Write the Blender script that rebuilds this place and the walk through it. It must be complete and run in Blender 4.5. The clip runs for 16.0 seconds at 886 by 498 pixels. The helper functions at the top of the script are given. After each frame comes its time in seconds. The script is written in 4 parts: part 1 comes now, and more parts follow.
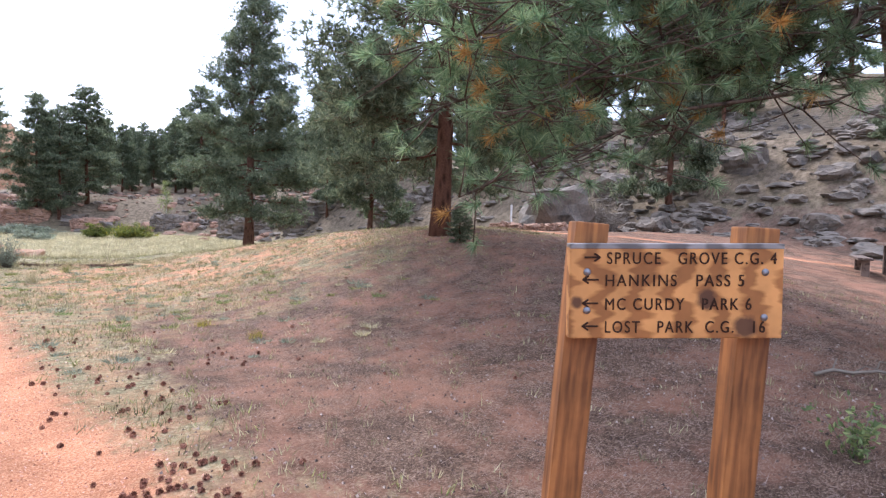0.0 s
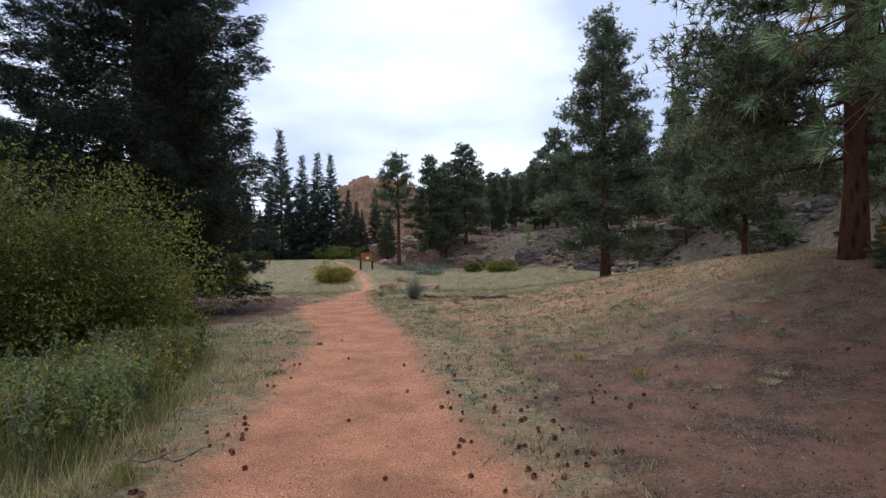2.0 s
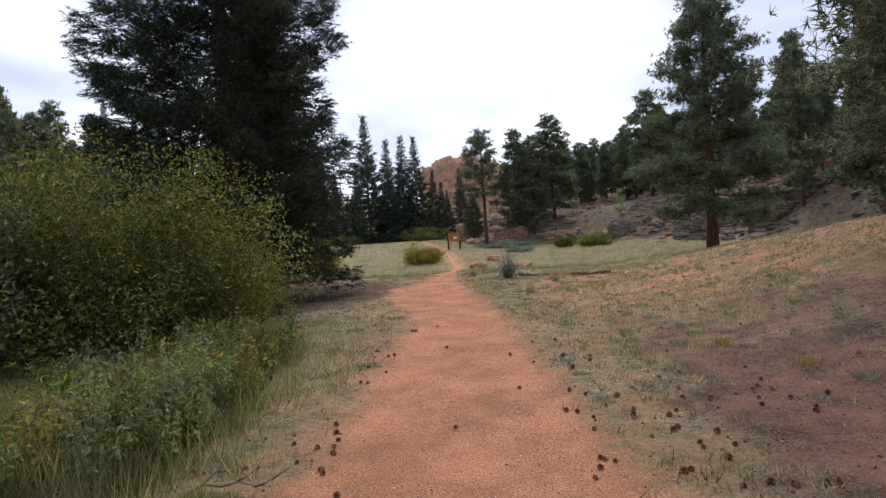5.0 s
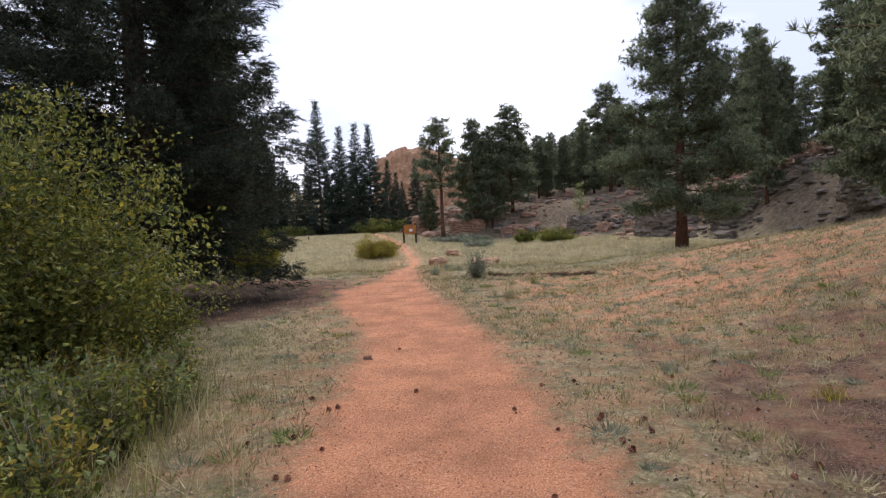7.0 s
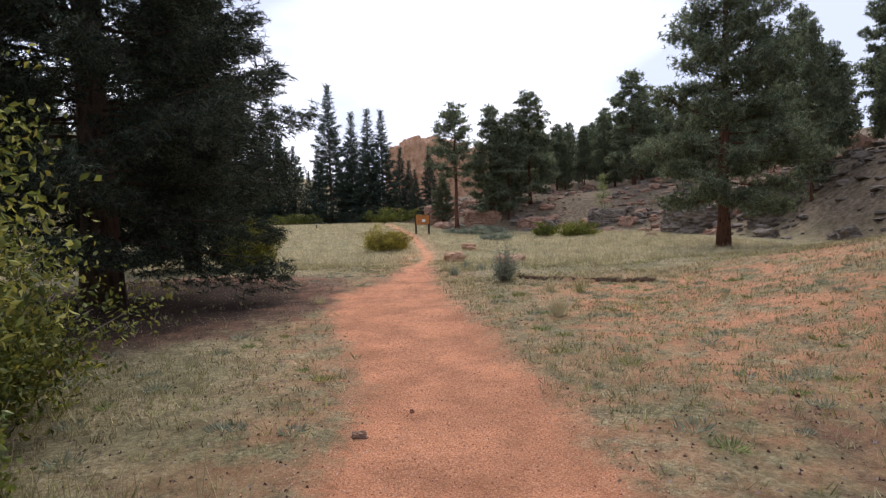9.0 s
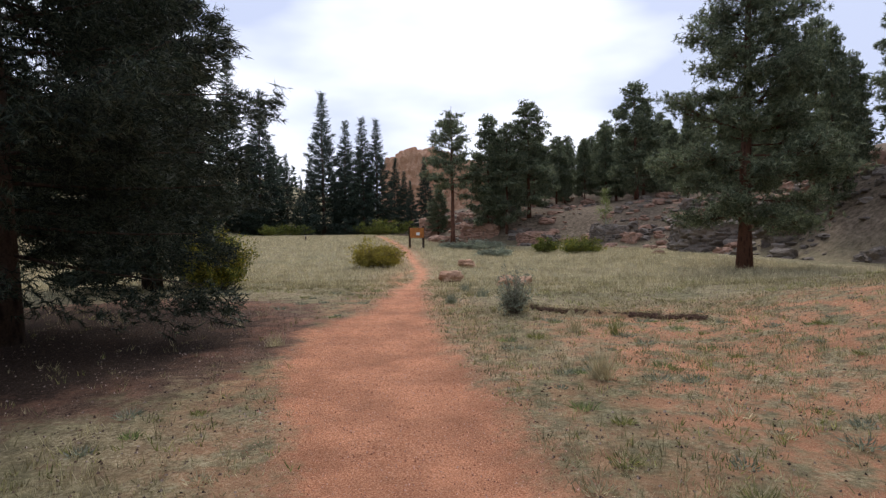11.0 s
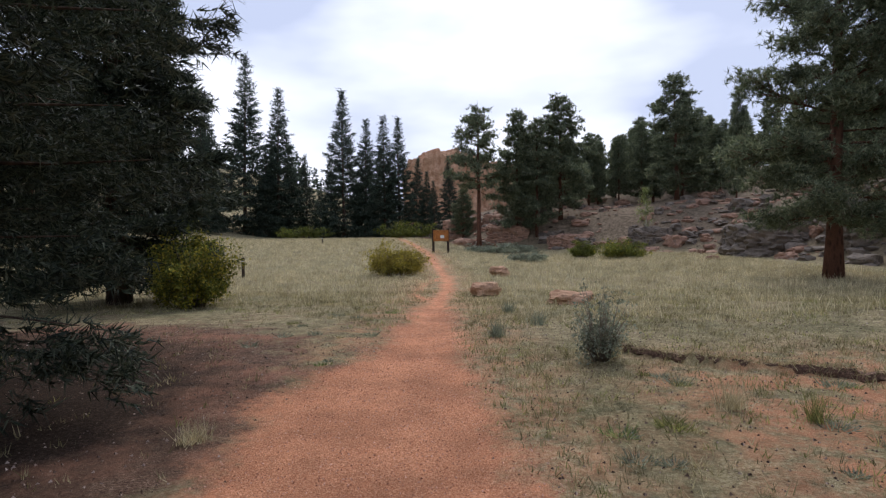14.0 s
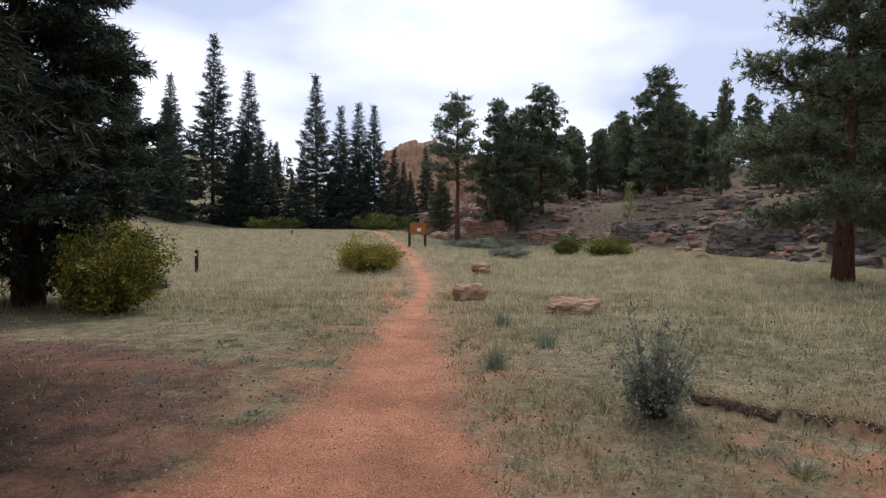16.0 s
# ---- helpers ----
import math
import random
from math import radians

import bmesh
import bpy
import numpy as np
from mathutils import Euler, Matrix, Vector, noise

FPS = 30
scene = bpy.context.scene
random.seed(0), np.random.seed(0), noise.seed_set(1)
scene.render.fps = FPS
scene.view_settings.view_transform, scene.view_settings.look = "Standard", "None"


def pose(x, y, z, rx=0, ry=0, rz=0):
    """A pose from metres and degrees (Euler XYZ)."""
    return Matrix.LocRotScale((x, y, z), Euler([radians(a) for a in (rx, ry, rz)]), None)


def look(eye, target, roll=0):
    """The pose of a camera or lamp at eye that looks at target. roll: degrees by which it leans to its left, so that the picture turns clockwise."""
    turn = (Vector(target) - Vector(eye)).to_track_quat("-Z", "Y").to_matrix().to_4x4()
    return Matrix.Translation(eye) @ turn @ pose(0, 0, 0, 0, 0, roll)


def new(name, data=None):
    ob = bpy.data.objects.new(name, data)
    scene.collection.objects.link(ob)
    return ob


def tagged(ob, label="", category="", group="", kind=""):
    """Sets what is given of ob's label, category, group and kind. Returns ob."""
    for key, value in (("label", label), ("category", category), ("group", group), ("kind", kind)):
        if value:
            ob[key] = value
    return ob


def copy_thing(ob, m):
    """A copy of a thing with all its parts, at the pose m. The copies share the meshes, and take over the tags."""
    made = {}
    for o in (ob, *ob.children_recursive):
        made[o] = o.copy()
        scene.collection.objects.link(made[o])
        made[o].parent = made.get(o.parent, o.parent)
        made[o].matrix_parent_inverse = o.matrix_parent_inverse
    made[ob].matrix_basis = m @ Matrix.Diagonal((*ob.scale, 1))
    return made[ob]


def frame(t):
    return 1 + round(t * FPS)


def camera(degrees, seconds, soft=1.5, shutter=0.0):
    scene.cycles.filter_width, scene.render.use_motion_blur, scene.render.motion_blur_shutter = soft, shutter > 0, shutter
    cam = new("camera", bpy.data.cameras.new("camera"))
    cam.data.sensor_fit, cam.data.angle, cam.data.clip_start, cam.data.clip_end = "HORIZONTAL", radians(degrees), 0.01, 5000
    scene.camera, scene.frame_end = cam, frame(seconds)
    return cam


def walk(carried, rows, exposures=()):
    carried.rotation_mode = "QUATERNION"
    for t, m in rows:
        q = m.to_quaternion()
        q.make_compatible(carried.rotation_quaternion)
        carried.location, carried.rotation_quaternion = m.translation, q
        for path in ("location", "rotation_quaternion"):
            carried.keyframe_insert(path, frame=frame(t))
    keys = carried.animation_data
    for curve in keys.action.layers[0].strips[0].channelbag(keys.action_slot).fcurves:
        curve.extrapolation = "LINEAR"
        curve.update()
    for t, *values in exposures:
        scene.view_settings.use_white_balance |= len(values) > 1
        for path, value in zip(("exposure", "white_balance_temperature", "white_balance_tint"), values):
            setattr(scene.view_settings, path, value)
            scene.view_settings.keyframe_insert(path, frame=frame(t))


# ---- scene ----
cam = camera(75.0, 16.0, soft=1.3)
PATH = [
    (0.0, pose(0.003, 0.001, 1.520, 87.44, -1.76, -38.75)),
    (0.5, pose(-0.025, 0.042, 1.495, 88.94, -0.00, -23.70)),
    (1.0, pose(-0.043, 0.054, 1.505, 89.70, 1.02, -17.22)),
    (1.5, pose(-0.067, 0.350, 1.514, 90.28, 1.07, -12.24)),
    (2.0, pose(-0.087, 0.565, 1.509, 90.23, 1.06, -4.97)),
    (2.5, pose(-0.044, 0.928, 1.490, 89.64, 1.31, 3.85)),
    (3.0, pose(-0.055, 0.921, 1.512, 88.95, 2.35, 9.50)),
    (3.5, pose(-0.054, 0.874, 1.533, 88.43, 2.45, 12.07)),
    (4.0, pose(-0.005, 0.990, 1.528, 88.47, 2.80, 11.83)),
    (4.5, pose(-0.100, 1.200, 1.500, 88.56, 3.59, 8.32)),
    (5.0, pose(-0.244, 1.531, 1.466, 88.49, 3.86, 3.51)),
    (7.5, pose(-0.623, 4.590, 1.463, 86.87, 2.68, -1.28)),
    (8.0, pose(-0.695, 5.205, 1.463, 86.34, 2.53, -1.44)),
    (8.5, pose(-0.694, 5.910, 1.472, 86.53, 2.36, -0.68)),
    (9.0, pose(-0.726, 6.570, 1.473, 86.60, 1.57, 0.05)),
    (11.5, pose(-0.736, 9.551, 1.536, 88.03, 0.55, -0.37)),
    (12.0, pose(-0.774, 10.166, 1.536, 88.12, 0.57, 0.16)),
    (12.5, pose(-0.768, 10.755, 1.533, 88.27, 0.26, 1.14)),
    (13.0, pose(-0.847, 11.328, 1.525, 88.18, 0.26, 2.17)),
    (13.5, pose(-0.919, 11.887, 1.503, 88.04, 0.53, 1.60)),
    (14.0, pose(-0.977, 12.479, 1.494, 88.12, 0.66, 1.83)),
    (14.5, pose(-1.058, 13.023, 1.484, 87.72, -0.05, 1.69)),
    (15.0, pose(-1.046, 13.619, 1.458, 87.07, 0.08, 0.63)),
    (15.5, pose(-1.036, 14.047, 1.456, 86.92, -0.17, 0.46)),
    (16.0, pose(-1.110, 14.626, 1.482, 87.43, -0.32, -0.55)),
]
EXPOSURES = [(0.0, 1.85, 5750, 15), (0.3, 1.46, 5750, 14), (0.6, 0.92, 5800, 12), (1.0, 0.52, 5850, 10), (1.5, 0.36, 5850, 10), (3.0, 0.42, 5950, 12), (5.0, 0.55, 6300, 14), (7.5, 0.74, 6400, 15), (9.0, 0.72, 6400, 15), (11.5, 0.42, 6250, 14), (16.0, 0.38, 6200, 14)]
walk(cam, PATH, EXPOSURES)

# ---- light: bright overcast sky, thin sun behind cloud ahead ----
SUN_ELEV, SUN_AZ = radians(48), radians(12)      # azimuth from +y towards +x
world = bpy.data.worlds.new("overcast_sky")
scene.world = world
world.use_nodes = True
wn, wl = world.node_tree.nodes, world.node_tree.links
wn.clear()
w_out = wn.new("ShaderNodeOutputWorld")
w_bg = wn.new("ShaderNodeBackground")
w_sky = wn.new("ShaderNodeTexSky")
w_sky.sky_type, w_sky.sun_disc = "NISHITA", False
w_sky.sun_elevation, w_sky.sun_rotation = SUN_ELEV, SUN_AZ
w_sky.air_density, w_sky.dust_density, w_sky.ozone_density = 1.0, 3.0, 1.0
w_co = wn.new("ShaderNodeTexCoord")
w_map = wn.new("ShaderNodeMapping")
w_map.inputs["Scale"].default_value = (1.3, 1.3, 3.6)
w_map.inputs["Location"].default_value = (0.35, 0.2, 0.45)
w_no = wn.new("ShaderNodeTexNoise")
w_no.inputs["Scale"].default_value = 1.15
w_no.inputs["Detail"].default_value = 5
w_no.inputs["Roughness"].default_value = 0.45
w_ra = wn.new("ShaderNodeValToRGB")
w_ra.color_ramp.elements[0].position, w_ra.color_ramp.elements[1].position = 0.46, 0.67
w_ra.color_ramp.elements[0].color = (3.9, 4.4, 5.6, 1)
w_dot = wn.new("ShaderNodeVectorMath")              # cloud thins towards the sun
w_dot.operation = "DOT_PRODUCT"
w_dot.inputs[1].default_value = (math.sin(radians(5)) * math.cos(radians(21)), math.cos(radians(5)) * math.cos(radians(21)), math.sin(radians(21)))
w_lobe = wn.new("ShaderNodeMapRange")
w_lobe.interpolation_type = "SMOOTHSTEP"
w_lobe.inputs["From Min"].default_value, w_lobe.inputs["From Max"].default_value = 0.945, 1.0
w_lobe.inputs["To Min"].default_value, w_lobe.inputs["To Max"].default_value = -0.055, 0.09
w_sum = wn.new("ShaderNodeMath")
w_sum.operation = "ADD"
w_ra.color_ramp.elements[1].color = (8.8, 9.05, 9.6, 1)
w_mix = wn.new("ShaderNodeMix")
w_mix.data_type = "RGBA"
w_mix.inputs[0].default_value = 0.96
w_bg.inputs["Strength"].default_value = 0.12
wl.new(w_co.outputs["Generated"], w_map.inputs["Vector"])
wl.new(w_map.outputs[0], w_no.inputs["Vector"])
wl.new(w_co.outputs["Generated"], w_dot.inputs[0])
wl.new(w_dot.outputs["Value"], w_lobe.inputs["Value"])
wl.new(w_no.outputs["Fac"], w_sum.inputs[0])
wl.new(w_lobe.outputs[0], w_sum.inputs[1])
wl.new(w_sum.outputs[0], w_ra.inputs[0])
wl.new(w_sky.outputs[0], w_mix.inputs[6])
wl.new(w_ra.outputs[0], w_mix.inputs[7])
wl.new(w_mix.outputs[2], w_bg.inputs["Color"])
wl.new(w_bg.outputs[0], w_out.inputs[0])
sun = new("sun", bpy.data.lights.new("sun", "SUN"))
sun.data.energy, sun.data.angle, sun.data.color = 1.75, radians(20), (1.0, 0.96, 0.9)
sun.matrix_basis = look((math.sin(SUN_AZ) * math.cos(SUN_ELEV) * 50, math.cos(SUN_AZ) * math.cos(SUN_ELEV) * 50, math.sin(SUN_ELEV) * 50), (0, 0, 0))


# ---- materials ----
class Nodes:
    """A short hand for building a node material."""

    def __init__(self, name, rough=0.9, spec=0.2):
        self.mat = bpy.data.materials.new(name)
        self.mat.use_nodes = True
        self.t = self.mat.node_tree
        self.b = self.t.nodes["Principled BSDF"]
        self.b.inputs["Roughness"].default_value = rough
        self.b.inputs["Specular IOR Level"].default_value = spec
        self.co = self.t.nodes.new("ShaderNodeTexCoord")
        self.geo = self.t.nodes.new("ShaderNodeNewGeometry")

    def link(self, a, b):
        self.t.links.new(a, b)

    def noise(self, scale, detail=4, rough=0.6, src=None, stretch=None):
        n = self.t.nodes.new("ShaderNodeTexNoise")
        n.inputs["Scale"].default_value, n.inputs["Detail"].default_value, n.inputs["Roughness"].default_value = scale, detail, rough
        s = src or self.co.outputs["Object"]
        if stretch:
            m = self.t.nodes.new("ShaderNodeMapping")
            m.inputs["Scale"].default_value = stretch
            self.link(s, m.inputs["Vector"])
            s = m.outputs[0]
        self.link(s, n.inputs["Vector"])
        return n.outputs["Fac"]

    def voronoi(self, scale, src=None, feature="F1", out="Distance", stretch=None):
        n = self.t.nodes.new("ShaderNodeTexVoronoi")
        n.feature = feature
        n.inputs["Scale"].default_value = scale
        s = src or self.co.outputs["Object"]
        if stretch:
            m = self.t.nodes.new("ShaderNodeMapping")
            m.inputs["Scale"].default_value = stretch
            self.link(s, m.inputs["Vector"])
            s = m.outputs[0]
        self.link(s, n.inputs["Vector"])
        return n.outputs[out]

    def ramp(self, fac, *stops):
        r = self.t.nodes.new("ShaderNodeValToRGB")
        e = r.color_ramp.elements
        while len(e) < len(stops):
            e.new(0.5)
        for k, (p, c) in zip(e, stops):
            k.position = p
            k.color = (c, c, c, 1) if isinstance(c, (int, float)) else (*c, 1)
        self.link(fac, r.inputs[0])
        return r.outputs[0]

    def mix(self, fac, a, b, mode="MIX"):
        m = self.t.nodes.new("ShaderNodeMix")
        m.data_type, m.blend_type = "RGBA", mode
        for sock, v in ((m.inputs[0], fac), (m.inputs[6], a), (m.inputs[7], b)):
            if isinstance(v, (int, float)):
                sock.default_value = v
            elif isinstance(v, tuple):
                sock.default_value = (*v, 1)
            else:
                self.link(v, sock)
        return m.outputs[2]

    def maths(self, op, a, b=0.0):
        m = self.t.nodes.new("ShaderNodeMath")
        m.operation = op
        for sock, v in ((m.inputs[0], a), (m.inputs[1], b)):
            if isinstance(v, (int, float)):
                sock.default_value = v
            else:
                self.link(v, sock)
        return m.outputs[0]

    def attr(self, name):
        a = self.t.nodes.new("ShaderNodeAttribute")
        a.attribute_name = name
        return a.outputs["Fac"]

    def bump(self, height, strength=0.4, dist=0.02):
        b = self.t.nodes.new("ShaderNodeBump")
        b.inputs["Strength"].default_value, b.inputs["Distance"].default_value = strength, dist
        self.link(height, b.inputs["Height"])
        self.link(b.outputs[0], self.b.inputs["Normal"])

    def done(self, colour):
        if isinstance(colour, tuple):
            self.b.inputs["Base Color"].default_value = (*colour, 1)
        else:
            self.link(colour, self.b.inputs["Base Color"])
        return self.mat


def leaf_material(name, dark, mid, light, rough=0.7, thin=0.35):
    """Leaves or needles through which part of the light passes."""
    n = Nodes(name, rough, 0.25)
    isl = n.geo.outputs["Random Per Island"]
    c = n.ramp(isl, (0.0, dark), (0.55, mid), (1.0, light))
    c = n.mix(1.0, c, n.ramp(n.noise(1.6, 3), (0.36, 0.6), (0.64, 1.35)), "MULTIPLY")
    glow = n.t.nodes.new("ShaderNodeBsdfTranslucent")
    n.link(n.mix(1.0, c, (1.35, 1.35, 1.2), "MULTIPLY"), glow.inputs["Color"])
    both = n.t.nodes.new("ShaderNodeMixShader")
    both.inputs[0].default_value = thin
    n.link(n.b.outputs[0], both.inputs[1])
    n.link(glow.outputs[0], both.inputs[2])
    n.link(both.outputs[0], n.t.nodes["Material Output"].inputs["Surface"])
    return n.done(c)


def bark_material(name, dark, light):
    n = Nodes(name, 0.95, 0.1)
    plates = n.voronoi(9, stretch=(1, 1, 0.3))
    c = n.mix(n.ramp(plates, (0.05, 0.0), (0.5, 1.0)), dark, light)
    c = n.mix(1.0, c, n.ramp(n.noise(30, 5), (0.3, 0.65), (0.7, 1.2)), "MULTIPLY")
    n.bump(plates, 0.8, 0.03)
    return n.done(c)


def rock_material(name, a, b, lichen):
    n = Nodes(name, 0.92, 0.2)
    c = n.mix(n.ramp(n.noise(0.7, 6), (0.35, 0.0), (0.65, 1.0)), a, b)
    c = n.mix(n.ramp(n.noise(3.2, 5), (0.52, 0.0), (0.66, 0.75)), c, lichen)
    c = n.mix(1.0, c, n.ramp(n.noise(22, 5), (0.3, 0.7), (0.7, 1.15)), "MULTIPLY")
    n.bump(n.mix(0.5, n.noise(5, 8), n.voronoi(2.2, stretch=(1, 1, 2.4))), 0.7, 0.12)
    return n.done(c)


def wood_material(name, dark, light, scale=1.0, axis=0, knots=()):
    n = Nodes(name, 0.65, 0.3)
    st = [22.0, 22.0, 22.0]
    st[axis] = 1.6
    g = n.noise(scale, 6, 0.6, stretch=tuple(st))
    rings = n.t.nodes.new("ShaderNodeTexWave")
    rings.inputs["Scale"].default_value, rings.inputs["Distortion"].default_value = 2.2 * scale, 7
    rings.inputs["Detail"].default_value, rings.inputs["Detail Scale"].default_value = 3, 1.2
    m = n.t.nodes.new("ShaderNodeMapping")
    s2 = [6.0, 6.0, 6.0]
    s2[axis] = 1.3
    m.inputs["Scale"].default_value = s2
    n.link(n.co.outputs["Object"], m.inputs["Vector"])
    n.link(m.outputs[0], rings.inputs["Vector"])
    f = n.mix(0.10 if axis == 2 else 0.5, g, rings.outputs["Fac"])
    c = n.mix(n.ramp(f, (0.36, 0.0), (0.60, 1.0)), dark, light)
    c = n.mix(1.0, c, n.ramp(n.noise(5, 4), (0.35, 0.7), (0.65, 1.1)), "MULTIPLY")
    for x, y, z, r in knots:
        d = n.t.nodes.new("ShaderNodeVectorMath")
        d.operation = "DISTANCE"
        n.link(n.co.outputs["Object"], d.inputs[0])
        d.inputs[1].default_value = (x, y, z)
        k = n.maths("ADD", d.outputs["Value"], n.maths("MULTIPLY", n.noise(40, 3), r * 0.6))
        c = n.mix(n.ramp(n.maths("DIVIDE", k, r * 2), (0.5, 0.95), (0.72, 0.0)), c, (0.07, 0.03, 0.015))
    n.bump(f, 0.25, 0.003)
    return n.done(c)


def ground_material():
    n = Nodes("earth_and_dry_grass", 0.97, 0.08)
    p = n.geo.outputs["Position"]
    d = n.attr("path_distance")
    edge = n.maths("ADD", d, n.maths("MULTIPLY", n.maths("SUBTRACT", n.noise(1.7, 5, 0.7, p), 0.5), 0.9))
    edge = n.maths("ADD", edge, n.maths("MULTIPLY", n.maths("SUBTRACT", n.noise(14, 3, 0.7, p), 0.5), 0.5))
    off = n.ramp(n.maths("ADD", n.maths("MULTIPLY", edge, 0.8), 0.5), (0.36, 0.0), (0.62, 1.0))
    gravel = n.ramp(n.noise(70, 5, 0.8, p), (0.34, (0.31, 0.115, 0.058)), (0.5, (0.56, 0.245, 0.128)), (0.66, (0.76, 0.43, 0.27)))
    gravel = n.mix(1.0, gravel, n.ramp(n.noise(1.3, 6, 0.7, p), (0.36, 0.72), (0.62, 1.15)), "MULTIPLY")
    gravel = n.mix(n.ramp(n.voronoi(38, p), (0.10, 0.55), (0.22, 0.0)), gravel, (0.24, 0.10, 0.065))
    straw = n.ramp(n.noise(26, 6, 0.85, p), (0.34, (0.075, 0.058, 0.030)), (0.5, (0.29, 0.235, 0.13)), (0.66, (0.54, 0.46, 0.30)))
    green = n.ramp(n.noise(22, 6, 0.85, p), (0.34, (0.062, 0.056, 0.028)), (0.5, (0.21, 0.185, 0.098)), (0.66, (0.40, 0.35, 0.21)))
    turf = n.mix(n.ramp(n.noise(0.55, 5, 0.65, p), (0.42, 0.0), (0.58, 1.0)), straw, green)
    turf = n.mix(1.0, turf, n.ramp(n.noise(4.5, 5, 0.7, p), (0.36, 0.62), (0.62, 1.2)), "MULTIPLY")
    bare = n.ramp(n.noise(2.3, 6, 0.7, p), (0.42, 0.0), (0.57, 0.78))
    turf = n.mix(n.maths("MULTIPLY", bare, n.attr("bare")), turf, gravel)
    duff = n.ramp(n.noise(40, 6, 0.9, p, (1, 1.8, 1)), (0.36, (0.028, 0.019, 0.015)), (0.5, (0.140, 0.080, 0.052)), (0.64, (0.42, 0.30, 0.215)))
    duff = n.mix(1.0, duff, n.ramp(n.noise(3.0, 6, 0.75, p), (0.36, 0.55), (0.62, 1.2)), "MULTIPLY")
    duff = n.mix(n.ramp(n.noise(1.1, 5, 0.7, p), (0.44, 0.0), (0.64, 0.62)), duff, (0.36, 0.175, 0.11))
    lit = n.maths("ADD", n.attr("duff"), n.maths("MULTIPLY", n.maths("SUBTRACT", n.noise(1.4, 7, 0.8, p), 0.5), 2.8))
    soil = n.mix(n.ramp(lit, (0.25, 0.0), (0.65, 1.0)), turf, duff)
    # dark duff under the large spruce, with the tree's shade painted into the colour
    shaded_duff = n.ramp(n.noise(34, 6, 0.9, p), (0.36, (0.010, 0.007, 0.005)), (0.52, (0.045, 0.029, 0.020)), (0.66, (0.14, 0.095, 0.065)))
    shade_mask = n.maths("ADD", n.attr("shaded_duff"), n.maths("MULTIPLY", n.maths("SUBTRACT", n.noise(1.6, 6, 0.75, p), 0.5), 1.2))
    soil = n.mix(n.ramp(shade_mask, (0.25, 0.0), (0.7, 1.0)), soil, shaded_duff)
    scree = n.ramp(n.noise(3.2, 7, 0.8, p), (0.36, (0.036, 0.026, 0.019)), (0.5, (0.135, 0.095, 0.069)), (0.64, (0.27, 0.20, 0.15)))
    soil = n.mix(n.attr("rocky"), soil, scree)
    c = n.mix(off, gravel, soil)
    h = n.mix(0.5, n.noise(55, 5, 0.85, p), n.noise(9, 5, 0.7, p))
    n.bump(h, 0.9, 0.05)
    return n.done(c)


M_GROUND = ground_material()
M_SPRUCE = leaf_material("spruce_needles", (0.018, 0.030, 0.022), (0.045, 0.064, 0.046), (0.10, 0.125, 0.088), thin=0.2)
M_BIGSPRUCE = leaf_material("large_spruce_needles", (0.011, 0.018, 0.012), (0.034, 0.047, 0.030), (0.11, 0.125, 0.08), thin=0.15)
M_PINE = leaf_material("pine_needles", (0.055, 0.072, 0.042), (0.135, 0.16, 0.095), (0.28, 0.30, 0.19))
M_BOUGH = leaf_material("long_pine_needles", (0.07, 0.12, 0.055), (0.17, 0.25, 0.13), (0.36, 0.42, 0.23))
M_DRYNEEDLE = leaf_material("dead_orange_needles", (0.25, 0.12, 0.03), (0.42, 0.22, 0.06), (0.5, 0.3, 0.1))
M_BUSH = leaf_material("green_yellow_leaves", (0.04, 0.055, 0.013), (0.13, 0.15, 0.032), (0.31, 0.28, 0.06), thin=0.22)
M_YELLOW = leaf_material("yellow_leaves", (0.16, 0.14, 0.02), (0.32, 0.27, 0.035), (0.46, 0.38, 0.06))
M_WILLOW = leaf_material("grey_willow_leaves", (0.04, 0.048, 0.030), (0.11, 0.12, 0.08), (0.28, 0.27, 0.19))
M_OLIVE = leaf_material("grey_green_leaves", (0.12, 0.135, 0.095), (0.23, 0.25, 0.185), (0.36, 0.38, 0.29))
M_RABBIT = leaf_material("rabbitbrush_leaves", (0.10, 0.095, 0.025), (0.26, 0.21, 0.045), (0.46, 0.36, 0.07))
M_ASPEN = leaf_material("young_aspen_leaves", (0.12, 0.15, 0.05), (0.22, 0.25, 0.09), (0.34, 0.36, 0.15))
M_GREENBUSH = leaf_material("low_green_leaves", (0.05, 0.065, 0.015), (0.13, 0.15, 0.03), (0.24, 0.24, 0.05))
M_WEED = leaf_material("weed_leaves", (0.08, 0.115, 0.04), (0.19, 0.24, 0.09), (0.36, 0.38, 0.15))
M_GRASS = leaf_material("dry_grass_blades", (0.17, 0.145, 0.075), (0.33, 0.28, 0.15), (0.54, 0.47, 0.29), 0.8, 0.2)
M_STRAW = leaf_material("straw_meadow_blades", (0.32, 0.275, 0.16), (0.54, 0.46, 0.28), (0.72, 0.64, 0.44), 0.8, 0.2)
M_GREENGRASS = leaf_material("green_weed_blades", (0.11, 0.12, 0.04), (0.24, 0.245, 0.085), (0.44, 0.41, 0.15), 0.8, 0.2)
M_TWIG = Nodes("grey_twigs", 0.9).done((0.19, 0.155, 0.12))
M_REDBARK = bark_material("ponderosa_bark", (0.038, 0.020, 0.013), (0.145, 0.070, 0.045))
M_BARK = bark_material("spruce_bark", (0.03, 0.022, 0.018), (0.11, 0.075, 0.055))
